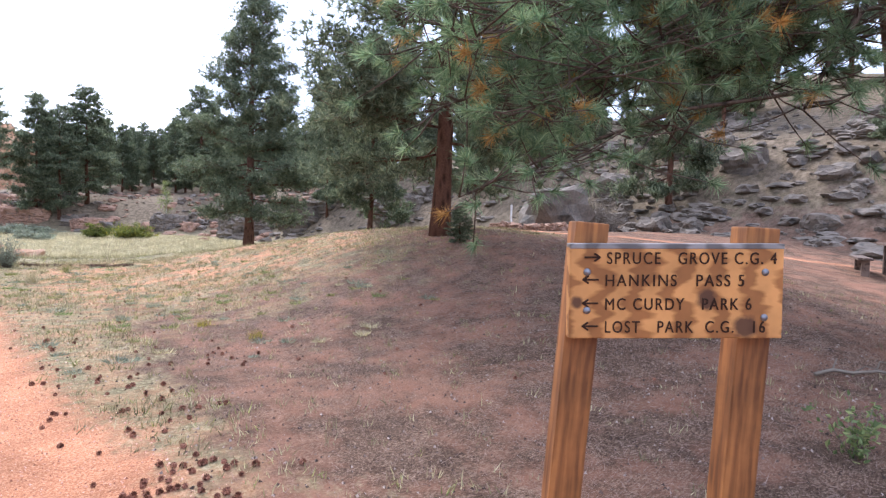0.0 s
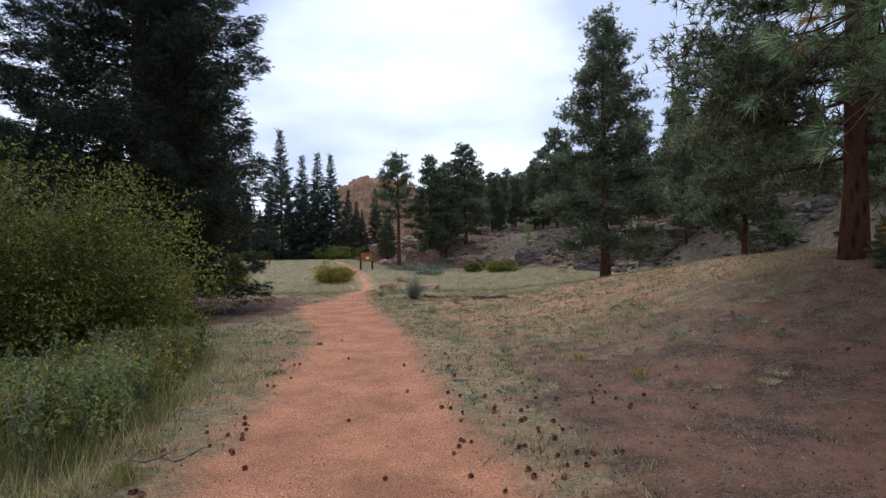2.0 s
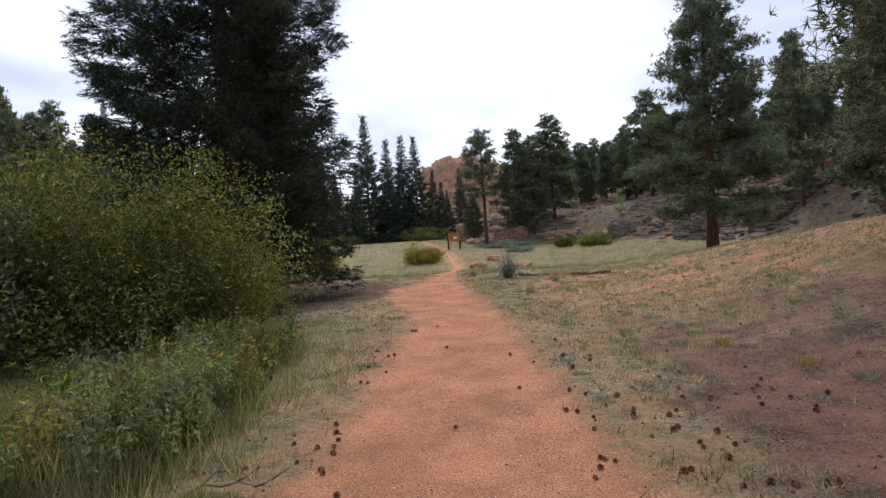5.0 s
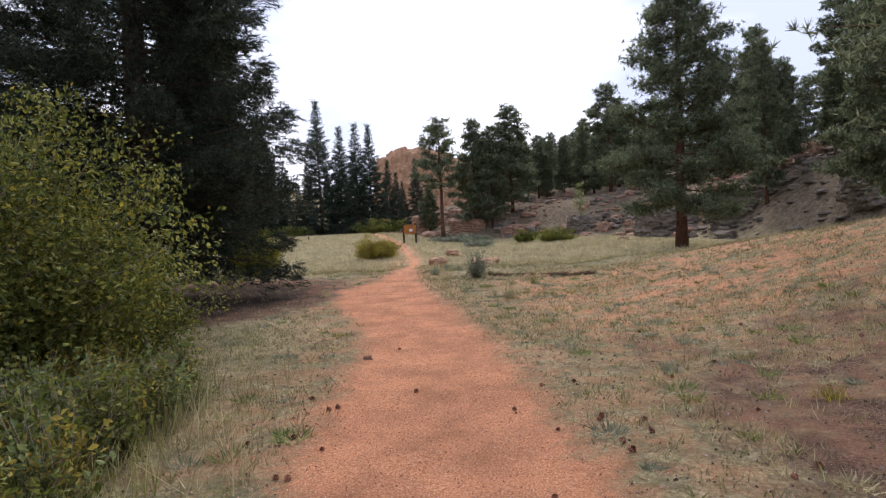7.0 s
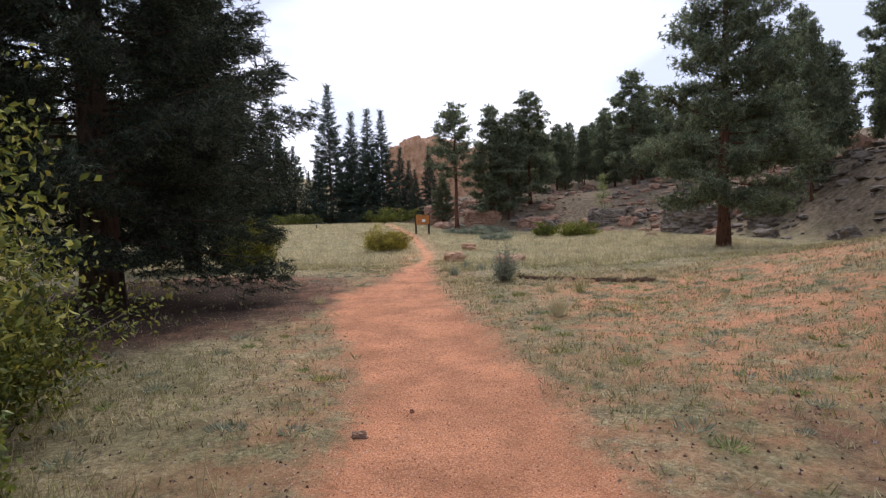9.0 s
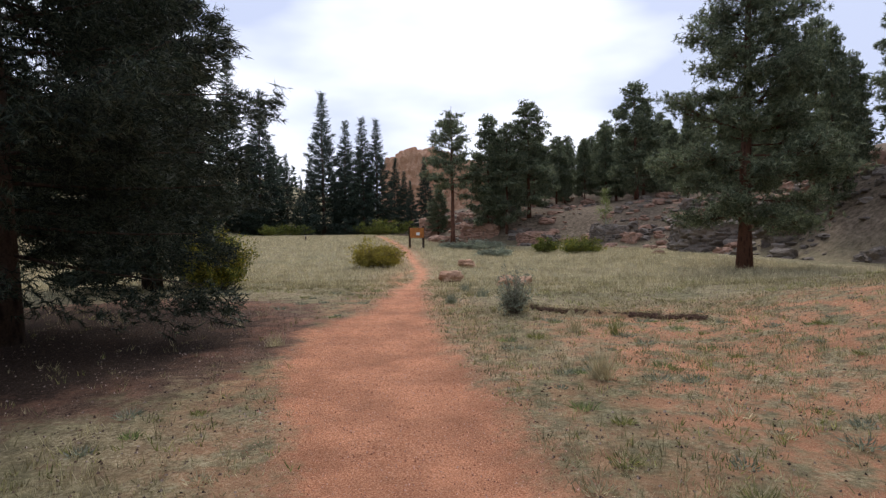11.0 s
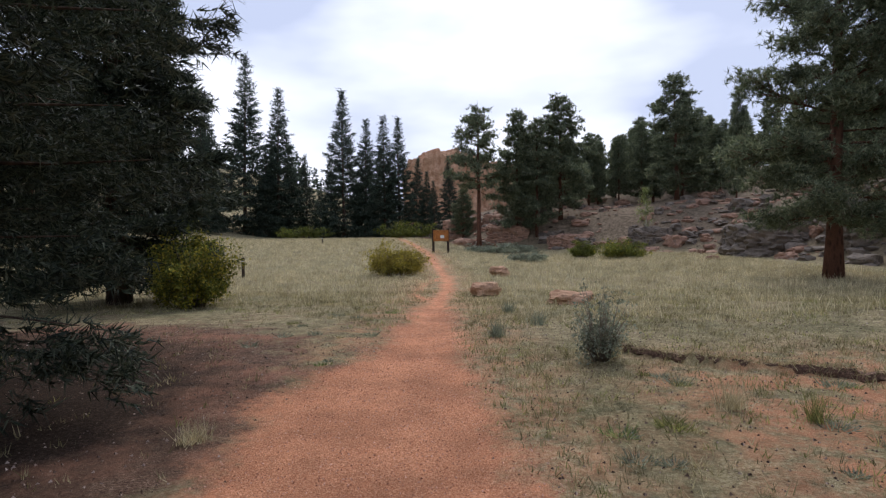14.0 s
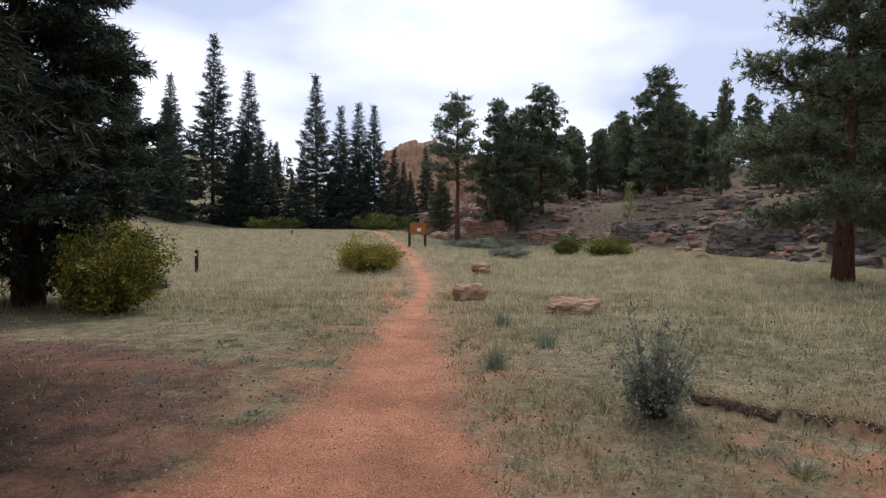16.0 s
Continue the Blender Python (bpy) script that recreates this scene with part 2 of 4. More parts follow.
M_PALEBARK = bark_material("aspen_bark", (0.25, 0.24, 0.19), (0.5, 0.48, 0.4))
M_ROCK = rock_material("grey_granite", (0.135, 0.110, 0.088), (0.27, 0.22, 0.175), (0.065, 0.062, 0.055))
M_REDROCK = rock_material("pink_granite", (0.27, 0.155, 0.105), (0.46, 0.28, 0.19), (0.14, 0.105, 0.085))
M_DOME = rock_material("orange_granite", (0.40, 0.225, 0.13), (0.58, 0.36, 0.23), (0.27, 0.165, 0.105))
M_BOARD = wood_material("stained_board", (0.26, 0.105, 0.03), (0.50, 0.235, 0.075), 1.0, 0,
                        ((0.085, -0.03, -0.02, 0.032), (0.195, -0.03, -0.10, 0.036), (-0.28, -0.03, -0.03, 0.02), (-0.115, -0.03, -0.045, 0.009)))
M_POST = wood_material("stained_post", (0.115, 0.040, 0.012), (0.30, 0.12, 0.035), 1.0, 2, ((0.0, -0.05, 0.45, 0.02),))
M_GREYWOOD = wood_material("weathered_wood", (0.11, 0.10, 0.095), (0.24, 0.22, 0.21), 1.0, 0)
M_TABLE = wood_material("table_wood", (0.09, 0.06, 0.045), (0.20, 0.14, 0.105), 1.0, 0)
M_ENGRAVE = Nodes("burnt_lettering", 0.9).done((0.032, 0.015, 0.009))
M_BOLT = Nodes("galvanised_steel", 0.45, 0.5)
M_BOLT.b.inputs["Metallic"].default_value = 0.9
M_BOLT = M_BOLT.done((0.20, 0.20, 0.22))
M_CONE = Nodes("pine_cone_scales", 0.85)
M_CONE = M_CONE.done(M_CONE.ramp(M_CONE.geo.outputs["Random Per Island"], (0.0, (0.09, 0.034, 0.021)), (0.6, (0.28, 0.115, 0.07)), (1.0, (0.46, 0.25, 0.17))))
M_WHITE = Nodes("white_paint", 0.6).done((0.75, 0.75, 0.72))
M_BROWNPOST = Nodes("dark_brown_post", 0.8).done((0.05, 0.035, 0.025))
M_ORANGE = wood_material("orange_board", (0.30, 0.10, 0.02), (0.50, 0.20, 0.05), 1.0, 0)
M_CAVE = Nodes("shadowed_soil", 0.95).done((0.05, 0.028, 0.02))


# ---- mesh helpers ----
def mesh_from(name, verts, faces, mat, smooth=False):
    me = bpy.data.meshes.new(name)
    me.from_pydata([tuple(v) for v in verts], [], [tuple(f) for f in faces])
    me.materials.append(mat)
    if smooth:
        me.polygons.foreach_set("use_smooth", [True] * len(me.polygons))
    me.update()
    return me


def tri_soup(name, tris, mat):
    """A mesh of loose triangles from an array (n, 3, 3)."""
    tris = np.asarray(tris, dtype=np.float32)
    n = len(tris)
    me = bpy.data.meshes.new(name)
    me.vertices.add(n * 3)
    me.vertices.foreach_set("co", tris.ravel())
    me.loops.add(n * 3)
    me.loops.foreach_set("vertex_index", np.arange(n * 3, dtype=np.int32))
    me.polygons.add(n)
    me.polygons.foreach_set("loop_start", np.arange(0, n * 3, 3, dtype=np.int32))
    me.update(calc_edges=True)
    me.materials.append(mat)
    return me


def under(name, me, parent, label=""):
    ob = new(name, me)
    ob.parent = parent
    return tagged(ob, label) if label else ob


def part(name, bm, material, parent, label=""):
    me = bpy.data.meshes.new(name)
    bm.to_mesh(me)
    bm.free()
    me.materials.append(material)
    return under(name, me, parent, label)


def box(w, d, h, at=(0, 0, 0), bevel=0.0, bm=None, turn=None):
    own = bmesh.new()
    bmesh.ops.create_cube(own, size=1.0, matrix=Matrix.Diagonal((w, d, h, 1)))
    if bevel:
        bmesh.ops.bevel(own, geom=own.edges[:], offset=bevel, segments=2, affect="EDGES", profile=0.6)
    bmesh.ops.transform(own, matrix=Matrix.Translation(at) @ (turn or Matrix()), verts=own.verts[:])
    if bm is None:
        return own
    me = bpy.data.meshes.new("scratch")
    own.to_mesh(me)
    bm.from_mesh(me)
    bpy.data.meshes.remove(me)
    own.free()
    return bm


def unit(v):
    return v / np.maximum(np.linalg.norm(v, axis=-1, keepdims=True), 1e-9)


def blades(rng, base, way, length, width, bend=0.0):
    """A thin triangle from each base along way."""
    side = unit(np.cross(way, rng.normal(size=way.shape)))
    n = len(base)
    L = (length * rng.uniform(0.7, 1.25, n))[:, None] if np.isscalar(length) else length[:, None]
    tip = base + way * L
    tip[:, 2] -= bend * L[:, 0]
    return np.stack([base - side * width / 2, base + side * width / 2, tip], axis=1)


def leaves(rng, at, size):
    """A small pointed leaf (two triangles) at each place."""
    n = len(at)
    a = unit(rng.normal(size=(n, 3)))
    b = unit(np.cross(a, rng.normal(size=(n, 3))))
    s = (size * rng.uniform(0.6, 1.3, n))[:, None]
    p0, p1, p2, p3 = at - a * s, at + b * s * 0.55, at + a * s, at - b * s * 0.55
    fold = np.cross(a, b) * s * 0.2
    return np.concatenate([np.stack([p0, p1 + fold, p2], 1), np.stack([p0, p2, p3 + fold], 1)])


def tube(pts, radii, sides=6):
    """Vertices and faces of a tapered tube along points."""
    pts = [Vector(p) for p in pts]
    vs, fs = [], []
    for i, (p, r) in enumerate(zip(pts, radii)):
        d = (pts[min(i + 1, len(pts) - 1)] - pts[max(i - 1, 0)]).normalized()
        u = d.cross(Vector((0.31, 0.91, 0.27))).normalized()
        w = d.cross(u)
        for k in range(sides):
            a = 2 * math.pi * k / sides
            vs.append(p + (u * math.cos(a) + w * math.sin(a)) * r)
    for i in range(len(pts) - 1):
        for k in range(sides):
            fs.append((i * sides + k, i * sides + (k + 1) % sides, (i + 1) * sides + (k + 1) % sides, (i + 1) * sides + k))
    fs.append(tuple(range(sides))[::-1])
    fs.append(tuple((len(pts) - 1) * sides + k for k in range(sides)))
    return vs, fs


def tubes_mesh(name, runs, mat, sides=5):
    vs, fs = [], []
    for pts, radii in runs:
        v, f = tube(pts, radii, sides)
        o = len(vs)
        vs += v
        fs += [tuple(i + o for i in q) for q in f]
    return mesh_from(name, vs, fs, mat, True)


# ---- the ground ----
PATH_Y = np.array([-40, -6, 0, 4, 6.2, 9.3, 11.3, 13.4, 15, 17.3, 19.6, 22, 25, 27, 30, 34, 38.8, 47.6, 60, 80])
PATH_L = np.array([-1.7, -1.6, -1.5, -1.46, -1.44, -1.5, -1.45, -1.95, -2.45, -2.75, -2.15, -1.95, -1.86, -1.83, -1.68, -1.72, -2.15, -3.1, -5.2, -9])
PATH_R = np.array([1.1, 1.0, 0.9, 0.8, 0.45, 0.3, 0.15, -0.16, -0.40, -0.75, -0.95, -1.08, -1.24, -1.29, -1.27, -1.26, -1.72, -2.6, -4.7, -8.5])
FOOT = [(24, -60), (20, 0), (21, 10), (20, 22), (18.5, 40), (17.5, 53), (11, 61), (-1, 66), (-7, 86), (-12, 140), (-14, 400)]
STEP = [(0.7, 19.7), (1.5, 18.9), (2.3, 18.4), (3.4, 17.5)]


def S(t):
    t = np.clip(t, 0, 1)
    return t * t * (3 - 2 * t)


def side_of(line, x, y):
    """Signed distance to a polyline, positive on its right."""
    best, sign = np.full(np.shape(x), 1e9), np.ones(np.shape(x))
    for (ax, ay), (bx, by) in zip(line, line[1:]):
        dx, dy = bx - ax, by - ay
        u = np.clip(((x - ax) * dx + (y - ay) * dy) / (dx * dx + dy * dy), 0, 1)
        ex, ey = x - ax - u * dx, y - ay - u * dy
        d = np.hypot(ex, ey)
        near = d < best
        best = np.where(near, d, best)
        sign = np.where(near, np.where(ex * dy - ey * dx > 0, 1.0, -1.0), sign)
    return best * sign


def wobble(x, y):
    return (np.sin(x * 0.9 + 1.3 * np.sin(y * 0.6)) * 0.5 + np.sin(y * 1.1 + 0.7 * np.sin(x * 1.3)) * 0.5)


def path_distance(x, y):
    return np.maximum(np.interp(y, PATH_Y, PATH_L) - x, x - np.interp(y, PATH_Y, PATH_R))


def ground_z(x, y):
    x, y = np.asarray(x, float), np.asarray(y, float)
    z = 1.4 * S((x - 2.0) / 7) * (1 - S((y - 11) / 16)) * S((y + 3) / 14)
    d = side_of(FOOT, x, y)
    z = z + np.where(d > 0, (2.3 * S(d / 7) + (0.15 + 0.20 * (1 - S((y - 42) / 20)) * (1 - S((d - 22) / 30))) * np.minimum(d, 90)) * (1 + 0.10 * wobble(x * 0.35, y * 0.35)), 0.0)
    z = z + S((-x - 24) / 55) * 20 * S((y + 30) / 40) + 0.6 * S((y - 38) / 34) * S((-x + 1) / 9) * (1 - S((y - 95) / 30))
    z = z - 0.40 * S((y - 20) / 12) * (1 - S((y - 36) / 18) * S((3 - x) / 6))
    z = z + 3.0 * S((y - 120) / 120)
    st = -side_of(STEP, x, y)
    inside = S((x - 0.5) / 0.5) * (1 - S((x - 3.2) / 0.6))
    z = z + 0.10 * S((st + 0.10 * wobble(x * 5, y * 5)) / 0.10) * (1 - S((st - 0.5) / 5)) * inside
    out = path_distance(x, y)
    z = z - 0.04 * (1 - S((out + 0.35) / 0.5)) * (1 - S((np.abs(y) - 70) / 10))
    z = z + 0.025 * wobble(x * 1.7, y * 1.7) * S((out + 0.2) / 0.8) + 0.008 * wobble(x * 4, y * 4)
    return z


def gz(x, y):
    return float(ground_z(x, y))


def spaced(lo, hi, fine_lo, fine_hi, step, grow):
    mid = list(np.arange(fine_lo, fine_hi, step))
    s, v = step, fine_hi
    while v < hi:
        mid.append(v)
        s *= grow
        v += s
    mid.append(hi)
    s, v = step, fine_lo
    while v > lo:
        s *= grow
        v -= s
        mid.insert(0, max(v, lo))
    return np.array(mid)


def build_ground():
    xs = spaced(-2500, 2500, -6, 8, 0.12, 1.07)
    ys = spaced(-2500, 3000, -1, 26, 0.12, 1.06)
    X, Y = np.meshgrid(xs, ys)
    X, Y = X.ravel(), Y.ravel()
    Z = ground_z(X, Y)
    nx, ny = len(xs), len(ys)
    i = (np.arange(ny - 1)[:, None] * nx + np.arange(nx - 1)[None, :]).ravel()
    quads = np.stack([i, i + 1, i + nx + 1, i + nx], 1).astype(np.int32)
    me = bpy.data.meshes.new("ground")
    me.vertices.add(len(X))
    me.vertices.foreach_set("co", np.stack([X, Y, Z], 1).astype(np.float32).ravel())
    me.loops.add(quads.size)
    me.loops.foreach_set("vertex_index", quads.ravel())
    me.polygons.add(len(quads))
    me.polygons.foreach_set("loop_start", np.arange(0, quads.size, 4, dtype=np.int32))
    me.polygons.foreach_set("use_smooth", np.ones(len(quads), dtype=bool))
    me.update(calc_edges=True)
    d = path_distance(X, Y)
    spur = np.abs(side_of([(9, 12.5), (13, 8.5), (17, 3.5), (20, -6)], X, Y)) - 1.0
    d = np.minimum(d, spur + 0.75)
    d = np.minimum(d, np.abs(side_of([(-1.8, 26.3), (-2.4, 29), (-2.35, 32.5), (-1.8, 35)], X, Y)) - 0.13)
    duff = S((X - 0.4) / 1.8) * (1 - S((Y - 4.5) / 9)) * S((24 - X) / 4) + S((X - 6) / 4) * (1 - S((Y - 13) / 5)) * S((24 - X) / 4)
    duff = np.maximum(duff, 1 - S((np.hypot(X + 6.2, (Y - 17.2) * 0.8) - 2.4) / 2.6))
    duff = np.maximum(duff, 0.2 * (1 - S((np.hypot(X + 6.0, (Y - 19) * 0.7) - 3.2) / 2.8)))
    # round mask at the spruce foot for its painted shade over dark duff
    shaded_duff = 0.85 * (1 - S((np.hypot(X + 7.0, (Y - 16.6) * 0.9) - 2.2) / 3.4))
    bare = np.maximum(S((X - 0.0) / 1.5) * (1 - S((X - 7) / 4)) * (0.45 + 0.55 * S((Y - 9) / 4)) * S((Y - 5) / 4) * (1 - S((Y - 17.5) / 2.5)), 0.55 * (1 - S((d - 0.3) / 1.2)))
    rocky = S((side_of(FOOT, X, Y) + 2) / 5) * 0.8
    for name, val in (("path_distance", d), ("duff", duff), ("bare", bare), ("shaded_duff", shaded_duff), ("rocky", rocky)):
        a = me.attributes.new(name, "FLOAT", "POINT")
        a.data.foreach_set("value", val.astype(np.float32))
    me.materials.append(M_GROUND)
    return tagged(new("ground", me), "dry grassy ground with a red gravel footpath", "ground", kind="structure")


build_ground()


# ---- trees ----
def conifer(name, kind, H, R, base_h, branches, tufts, per, needle, width, trunk_r, needles, bark, seed, label, bare_top=0.0, full=False, taper=0.62):
    """A spruce or a pine: tapered trunk, limbs and a crown of needle sprays."""
    rng = np.random.default_rng(seed)
    tree = new(name)
    tree.empty_display_size = 0.3
    lean = rng.normal(0, 0.012, 2)
    hs = np.linspace(-0.3, H * (1.0 if kind == "spruce" or bare_top else 0.97), 9)
    wig = rng.normal(0, 0.03, (9, 2)) * (hs[:, None] > 0)
    axis = np.stack([lean[0] * hs + wig[:, 0], lean[1] * hs + wig[:, 1], hs], 1)
    rad = trunk_r * np.clip(1 - hs / H, 0.03, 1) ** 0.8
    rad[0] *= 1.35
    vs, fs = tube(axis, rad, 12)
    under("trunk", mesh_from("trunk", vs, fs, bark, True), tree)
    runs, tri = [], []
    for i in range(branches):
        u = (i + rng.uniform(0, 1)) / branches
        z = base_h + (H * (1 - bare_top) - base_h) * u ** (0.9 if kind == "spruce" else 0.85)
        f = (z - base_h) / (H - base_h)
        az = i * 2.4 + rng.uniform(-0.5, 0.5)
        if kind == "spruce":
            L = R * ((1 - f) ** 1.1 * 0.97 + 0.03) * rng.uniform(0.62, 1.12)
            if full:
                L = R * min(1.0, 0.70 + 2.2 * f) * (1 - f) ** 0.66 * rng.uniform(0.80, 1.06)
            a, b = (-0.12 + 0.55 * f if full else -0.30 + 0.75 * f) + rng.normal(0, 0.06), 0.12
        else:
            prof = min(1.0, 0.72 + 2.2 * f) * (1 - f) ** taper
            L = R * (0.07 + 0.93 * prof) * rng.uniform(0.62, 1.12)
            a, b = -0.22 + 0.75 * f + rng.normal(0, 0.14), 0.12
        L = max(L, 0.18)
        cx, cy = np.interp(z, hs, axis[:, 0]), np.interp(z, hs, axis[:, 1])
        out = np.array([math.cos(az), math.sin(az), 0])
        lat = np.array([-math.sin(az), math.cos(az), 0])
        crook = rng.normal(0, 0.10) * L

        def on(s):
            return (np.array([cx, cy, z]) + np.multiply.outer(s * L, out) + np.multiply.outer(crook * s * s, lat)
                    + np.multiply.outer(L * (a * s + b * s * s * (1 if kind == "spruce" else 1.5)), np.array([0, 0, 1.0])))

        r0 = max(0.008, trunk_r * (0.13 if kind == "spruce" else 0.22) * (L / R) ** 0.8)
        runs.append((on(np.array([0, 0.35, 0.6, 0.85])), (r0, r0 * 0.75, r0 * 0.45, r0 * 0.15)))
        n = max(4, int(tufts * (L / R) ** 1.25))
        if kind == "spruce":
            s = rng.uniform(0.12, 1.0, n) ** 0.7
            off = rng.uniform(-1, 1, n) * (0.36 * L * (1.08 - s) + 0.08)
            c = on(s) + off[:, None] * lat + rng.normal(0, 0.05, (n, 3))
            c[:, 2] -= np.abs(off) * 0.35 + rng.uniform(0, 0.42 if full else 0.26, n) * (1 - 0.7 * f)
            way = unit(out * 0.9 + np.sign(off)[:, None] * lat * 0.7 + np.array([0, 0, -0.25 + 0.6 * f]) + rng.normal(0, 0.25, (n, 3)))
            base = np.repeat(c, per, 0) + np.repeat(way, per, 0) * (rng.uniform(-0.9, 0.9, n * per) * needle * 1.3)[:, None]
            w = unit(np.repeat(way, per, 0) * 0.75 + rng.normal(0, 0.55, (n * per, 3)))
            tri.append(blades(rng, base, w, needle, width))
        else:
            k = max(2, int(n / 7))
            s = rng.uniform(0.25, 1.0, k) ** 0.6
            hub = on(s) + rng.normal(0, 1, (k, 3)) * np.array([0.17, 0.17, 0.09]) * (0.35 + L * 0.55)
            runs += [((on(np.array([max(0, ss - 0.2)]))[0], h), (r0 * 0.35, r0 * 0.12)) for ss, h in zip(s, hub)]
            c = np.repeat(hub, 7, 0) + rng.normal(0, 1, (k * 7, 3)) * np.array([0.26, 0.26, 0.13]) * (0.5 + 0.12 * R)
            m = len(c)
            way = unit(out * 0.5 + np.array([0, 0, 0.45]) + rng.normal(0, 0.5, (m, 3)))
            base = np.repeat(c, per, 0)
            w = unit(np.repeat(way, per, 0) * 0.5 + rng.normal(0, 0.6, (m * per, 3)))
            tri.append(blades(rng, base, w, needle, width))
    tagged(under("branchwork", tubes_mesh("branchwork", runs, bark, 4), tree), kind="stuff")
    tagged(under("crown", tri_soup("crown", np.concatenate(tri), needles), tree), kind="stuff")
    return tagged(tree, label, "tree")


def stand(tree, x, y, s=1.0, turn=0.0, sink=0.05, wide=1.0):
    return Matrix.Translation((x, y, gz(x, y) - sink)) @ Matrix.Rotation(turn, 4, "Z") @ Matrix.Diagonal((s * wide, s * wide, s, 1))


def plant(tree, x, y, s=1.0, turn=0.0, wide=1.0):
    tree.matrix_basis = stand(tree, x, y, s, turn, wide=wide)
    return tree


SPRUCE_LABEL = "tall dark green spruce standing behind the dry meadow"
PINE_LABEL = "dark green ponderosa pine with reddish trunk on rocky slope"
big_spruce = conifer("spruce_tree", "spruce", 18, 4.45, 1.25, 300, 330, 19, 0.115, 0.017, 0.30, M_BIGSPRUCE, M_BARK, 1,
                     "large dark spruce with drooping boughs beside the footpath", full=True)
plant(big_spruce, -6.85, 16.8, 1.0, 0.4)
second_spruce = conifer("spruce_tree", "spruce", 16, 3.2, 0.9, 200, 260, 12, 0.19, 0.036, 0.24, M_BIGSPRUCE, M_BARK, 6,
                        "dense dark spruce at the edge of the meadow")
plant(second_spruce, -9.35, 26.3, 1.0, 1.4)

big_pine = conifer("pine_tree", "pine", 15.8, 4.1, 1.9, 96, 420, 12, 0.22, 0.034, 0.28, M_PINE, M_REDBARK, 2,
                   "tall ponderosa pine with red-brown trunk at the meadow edge", taper=0.85)
plant(big_pine, 12.35, 33.6, 1.0, 0.3)

slope_pine = conifer("pine_tree", "pine", 13, 4.0, 1.5, 90, 440, 12, 0.19, 0.026, 0.20, M_PINE, M_REDBARK, 3,
                     "broad ponderosa pine with red trunk on needle-covered slope")
plant(slope_pine, 7.9, 9.95)

spruces = [conifer("spruce_tree", "spruce", 16, 3.6, 0.4, 170, 74, 9, 0.27, 0.058, 0.18, M_SPRUCE, M_BARK, 11 + k, SPRUCE_LABEL) for k in range(3)]
for t in spruces:
    tagged(t, group="spruces behind the meadow")
pines = [conifer("pine_tree", "pine", 13, 3.3, 1.0 + 0.4 * k, 72, 190, 9, 0.30, 0.07, 0.2, M_PINE, M_REDBARK, 21 + k, PINE_LABEL) for k in range(3)]
for t in pines:
    tagged(t, group="pines on the slopes")
dead_top = conifer("pine_tree", "pine", 13.4, 3.0, 5.0, 40, 150, 10, 0.27, 0.05, 0.22, M_PINE, M_REDBARK, 31,
                   "sparse ponderosa pine with bare dead tip above red trunk", bare_top=0.10)
plant(dead_top, 0.6, 64.3, 0.99, 0.8)

rng = np.random.default_rng(5)
used = set()


def put_tree(pool, k, x, y, h, full, wide=1.0):
    """The k-th kind of the pool at a place, h metres high."""
    src = pool[k % len(pool)]
    s = h / full
    turn = rng.uniform(0, 6.28)
    if src in used:
        k0 = src.scale
        m = stand(src, x, y, 1.0, turn) @ Matrix.Diagonal((s * wide / k0.x, s * wide / k0.y, s / k0.z, 1))
        return copy_thing(src, m)
    used.add(src)
    return plant(src, x, y, s, turn, wide)


# spruces along the far side of the meadow
for k, (x, y, h) in enumerate(((-30.3, 90, 24.0), (-26.4, 92, 20.6), (-25.5, 95, 13.8), (-23.4, 96, 12.0), (-16.8, 90, 19.9), (-13.9, 90, 16.0),
                               (-10.9, 88, 15.8), (-9.2, 89, 15.9), (-31.8, 80, 13.4), (-44, 96, 17), (-50, 92, 13), (-14.8, 95, 12), (-5.6, 92, 8.4),
                               (-50, 97, 13), (-18.9, 92, 11), (-29, 97, 13), (-38, 96, 18), (-12.0, 93, 12), (-56, 98, 12), (-62, 96, 12),
                               (-4.2, 84, 6.5), (-2.5, 88, 8.5), (-27.5, 90, 12), (-7.4, 94, 11), (-21, 94, 8), (-35, 88, 14), (-40, 86, 17), (-36, 79, 14))):
    put_tree(spruces, k, x, y, h, 16, 1.05)
# pines on the outcrop and the hillside
for k, (x, y, h, w) in enumerate(((4.2, 67, 11.4, 0.9), (8.5, 68, 11.4, 1.1), (6.0, 66, 10.6, 0.85), (-0.8, 72, 5.0, 1.2), (11, 80, 8, 0.9), (5.8, 75, 8.5, 1.0),
                                  (20.2, 70, 12.0, 1.15), (22.2, 62, 9.8, 0.5), (11.5, 18.7, 7.5, 0.9), (7.47, 8.75, 0.8, 1.6), (24.2, 79.3, 11.0, 0.9), (21.5, 86, 9, 0.9), (28, 84, 9, 0.9), (21.5, 41.5, 10.5, 0.6), (26.5, 38.5, 12, 0.7),
                                  (24.5, 47.5, 11, 0.85), (33, 50, 12, 0.9), (29, 58, 10, 0.9), (22.5, 13, 11, 0.8), (31, 15, 10, 0.7), (36, 22, 11, 0.9), (33, 31, 11, 0.9),
                                  (40, 12, 11, 0.9), (28, 24, 10, 0.7), (36, 6, 10, 0.8), (44, 34, 11, 0.9), (40, 46, 12, 0.9), (46, 60, 11, 0.9), (38, 72, 10, 0.9),
                                  (50, 20, 12, 0.9), (25, 26.5, 9, 0.8), (42, 2, 10, 0.8), (47, 9, 11, 0.8))):
    put_tree(pines, k, x, y, h, 13, w)
for k in range(46):
    put_tree(pines, k, rng.uniform(9, 44), rng.uniform(88, 135), rng.uniform(7, 11), 13, 0.85)
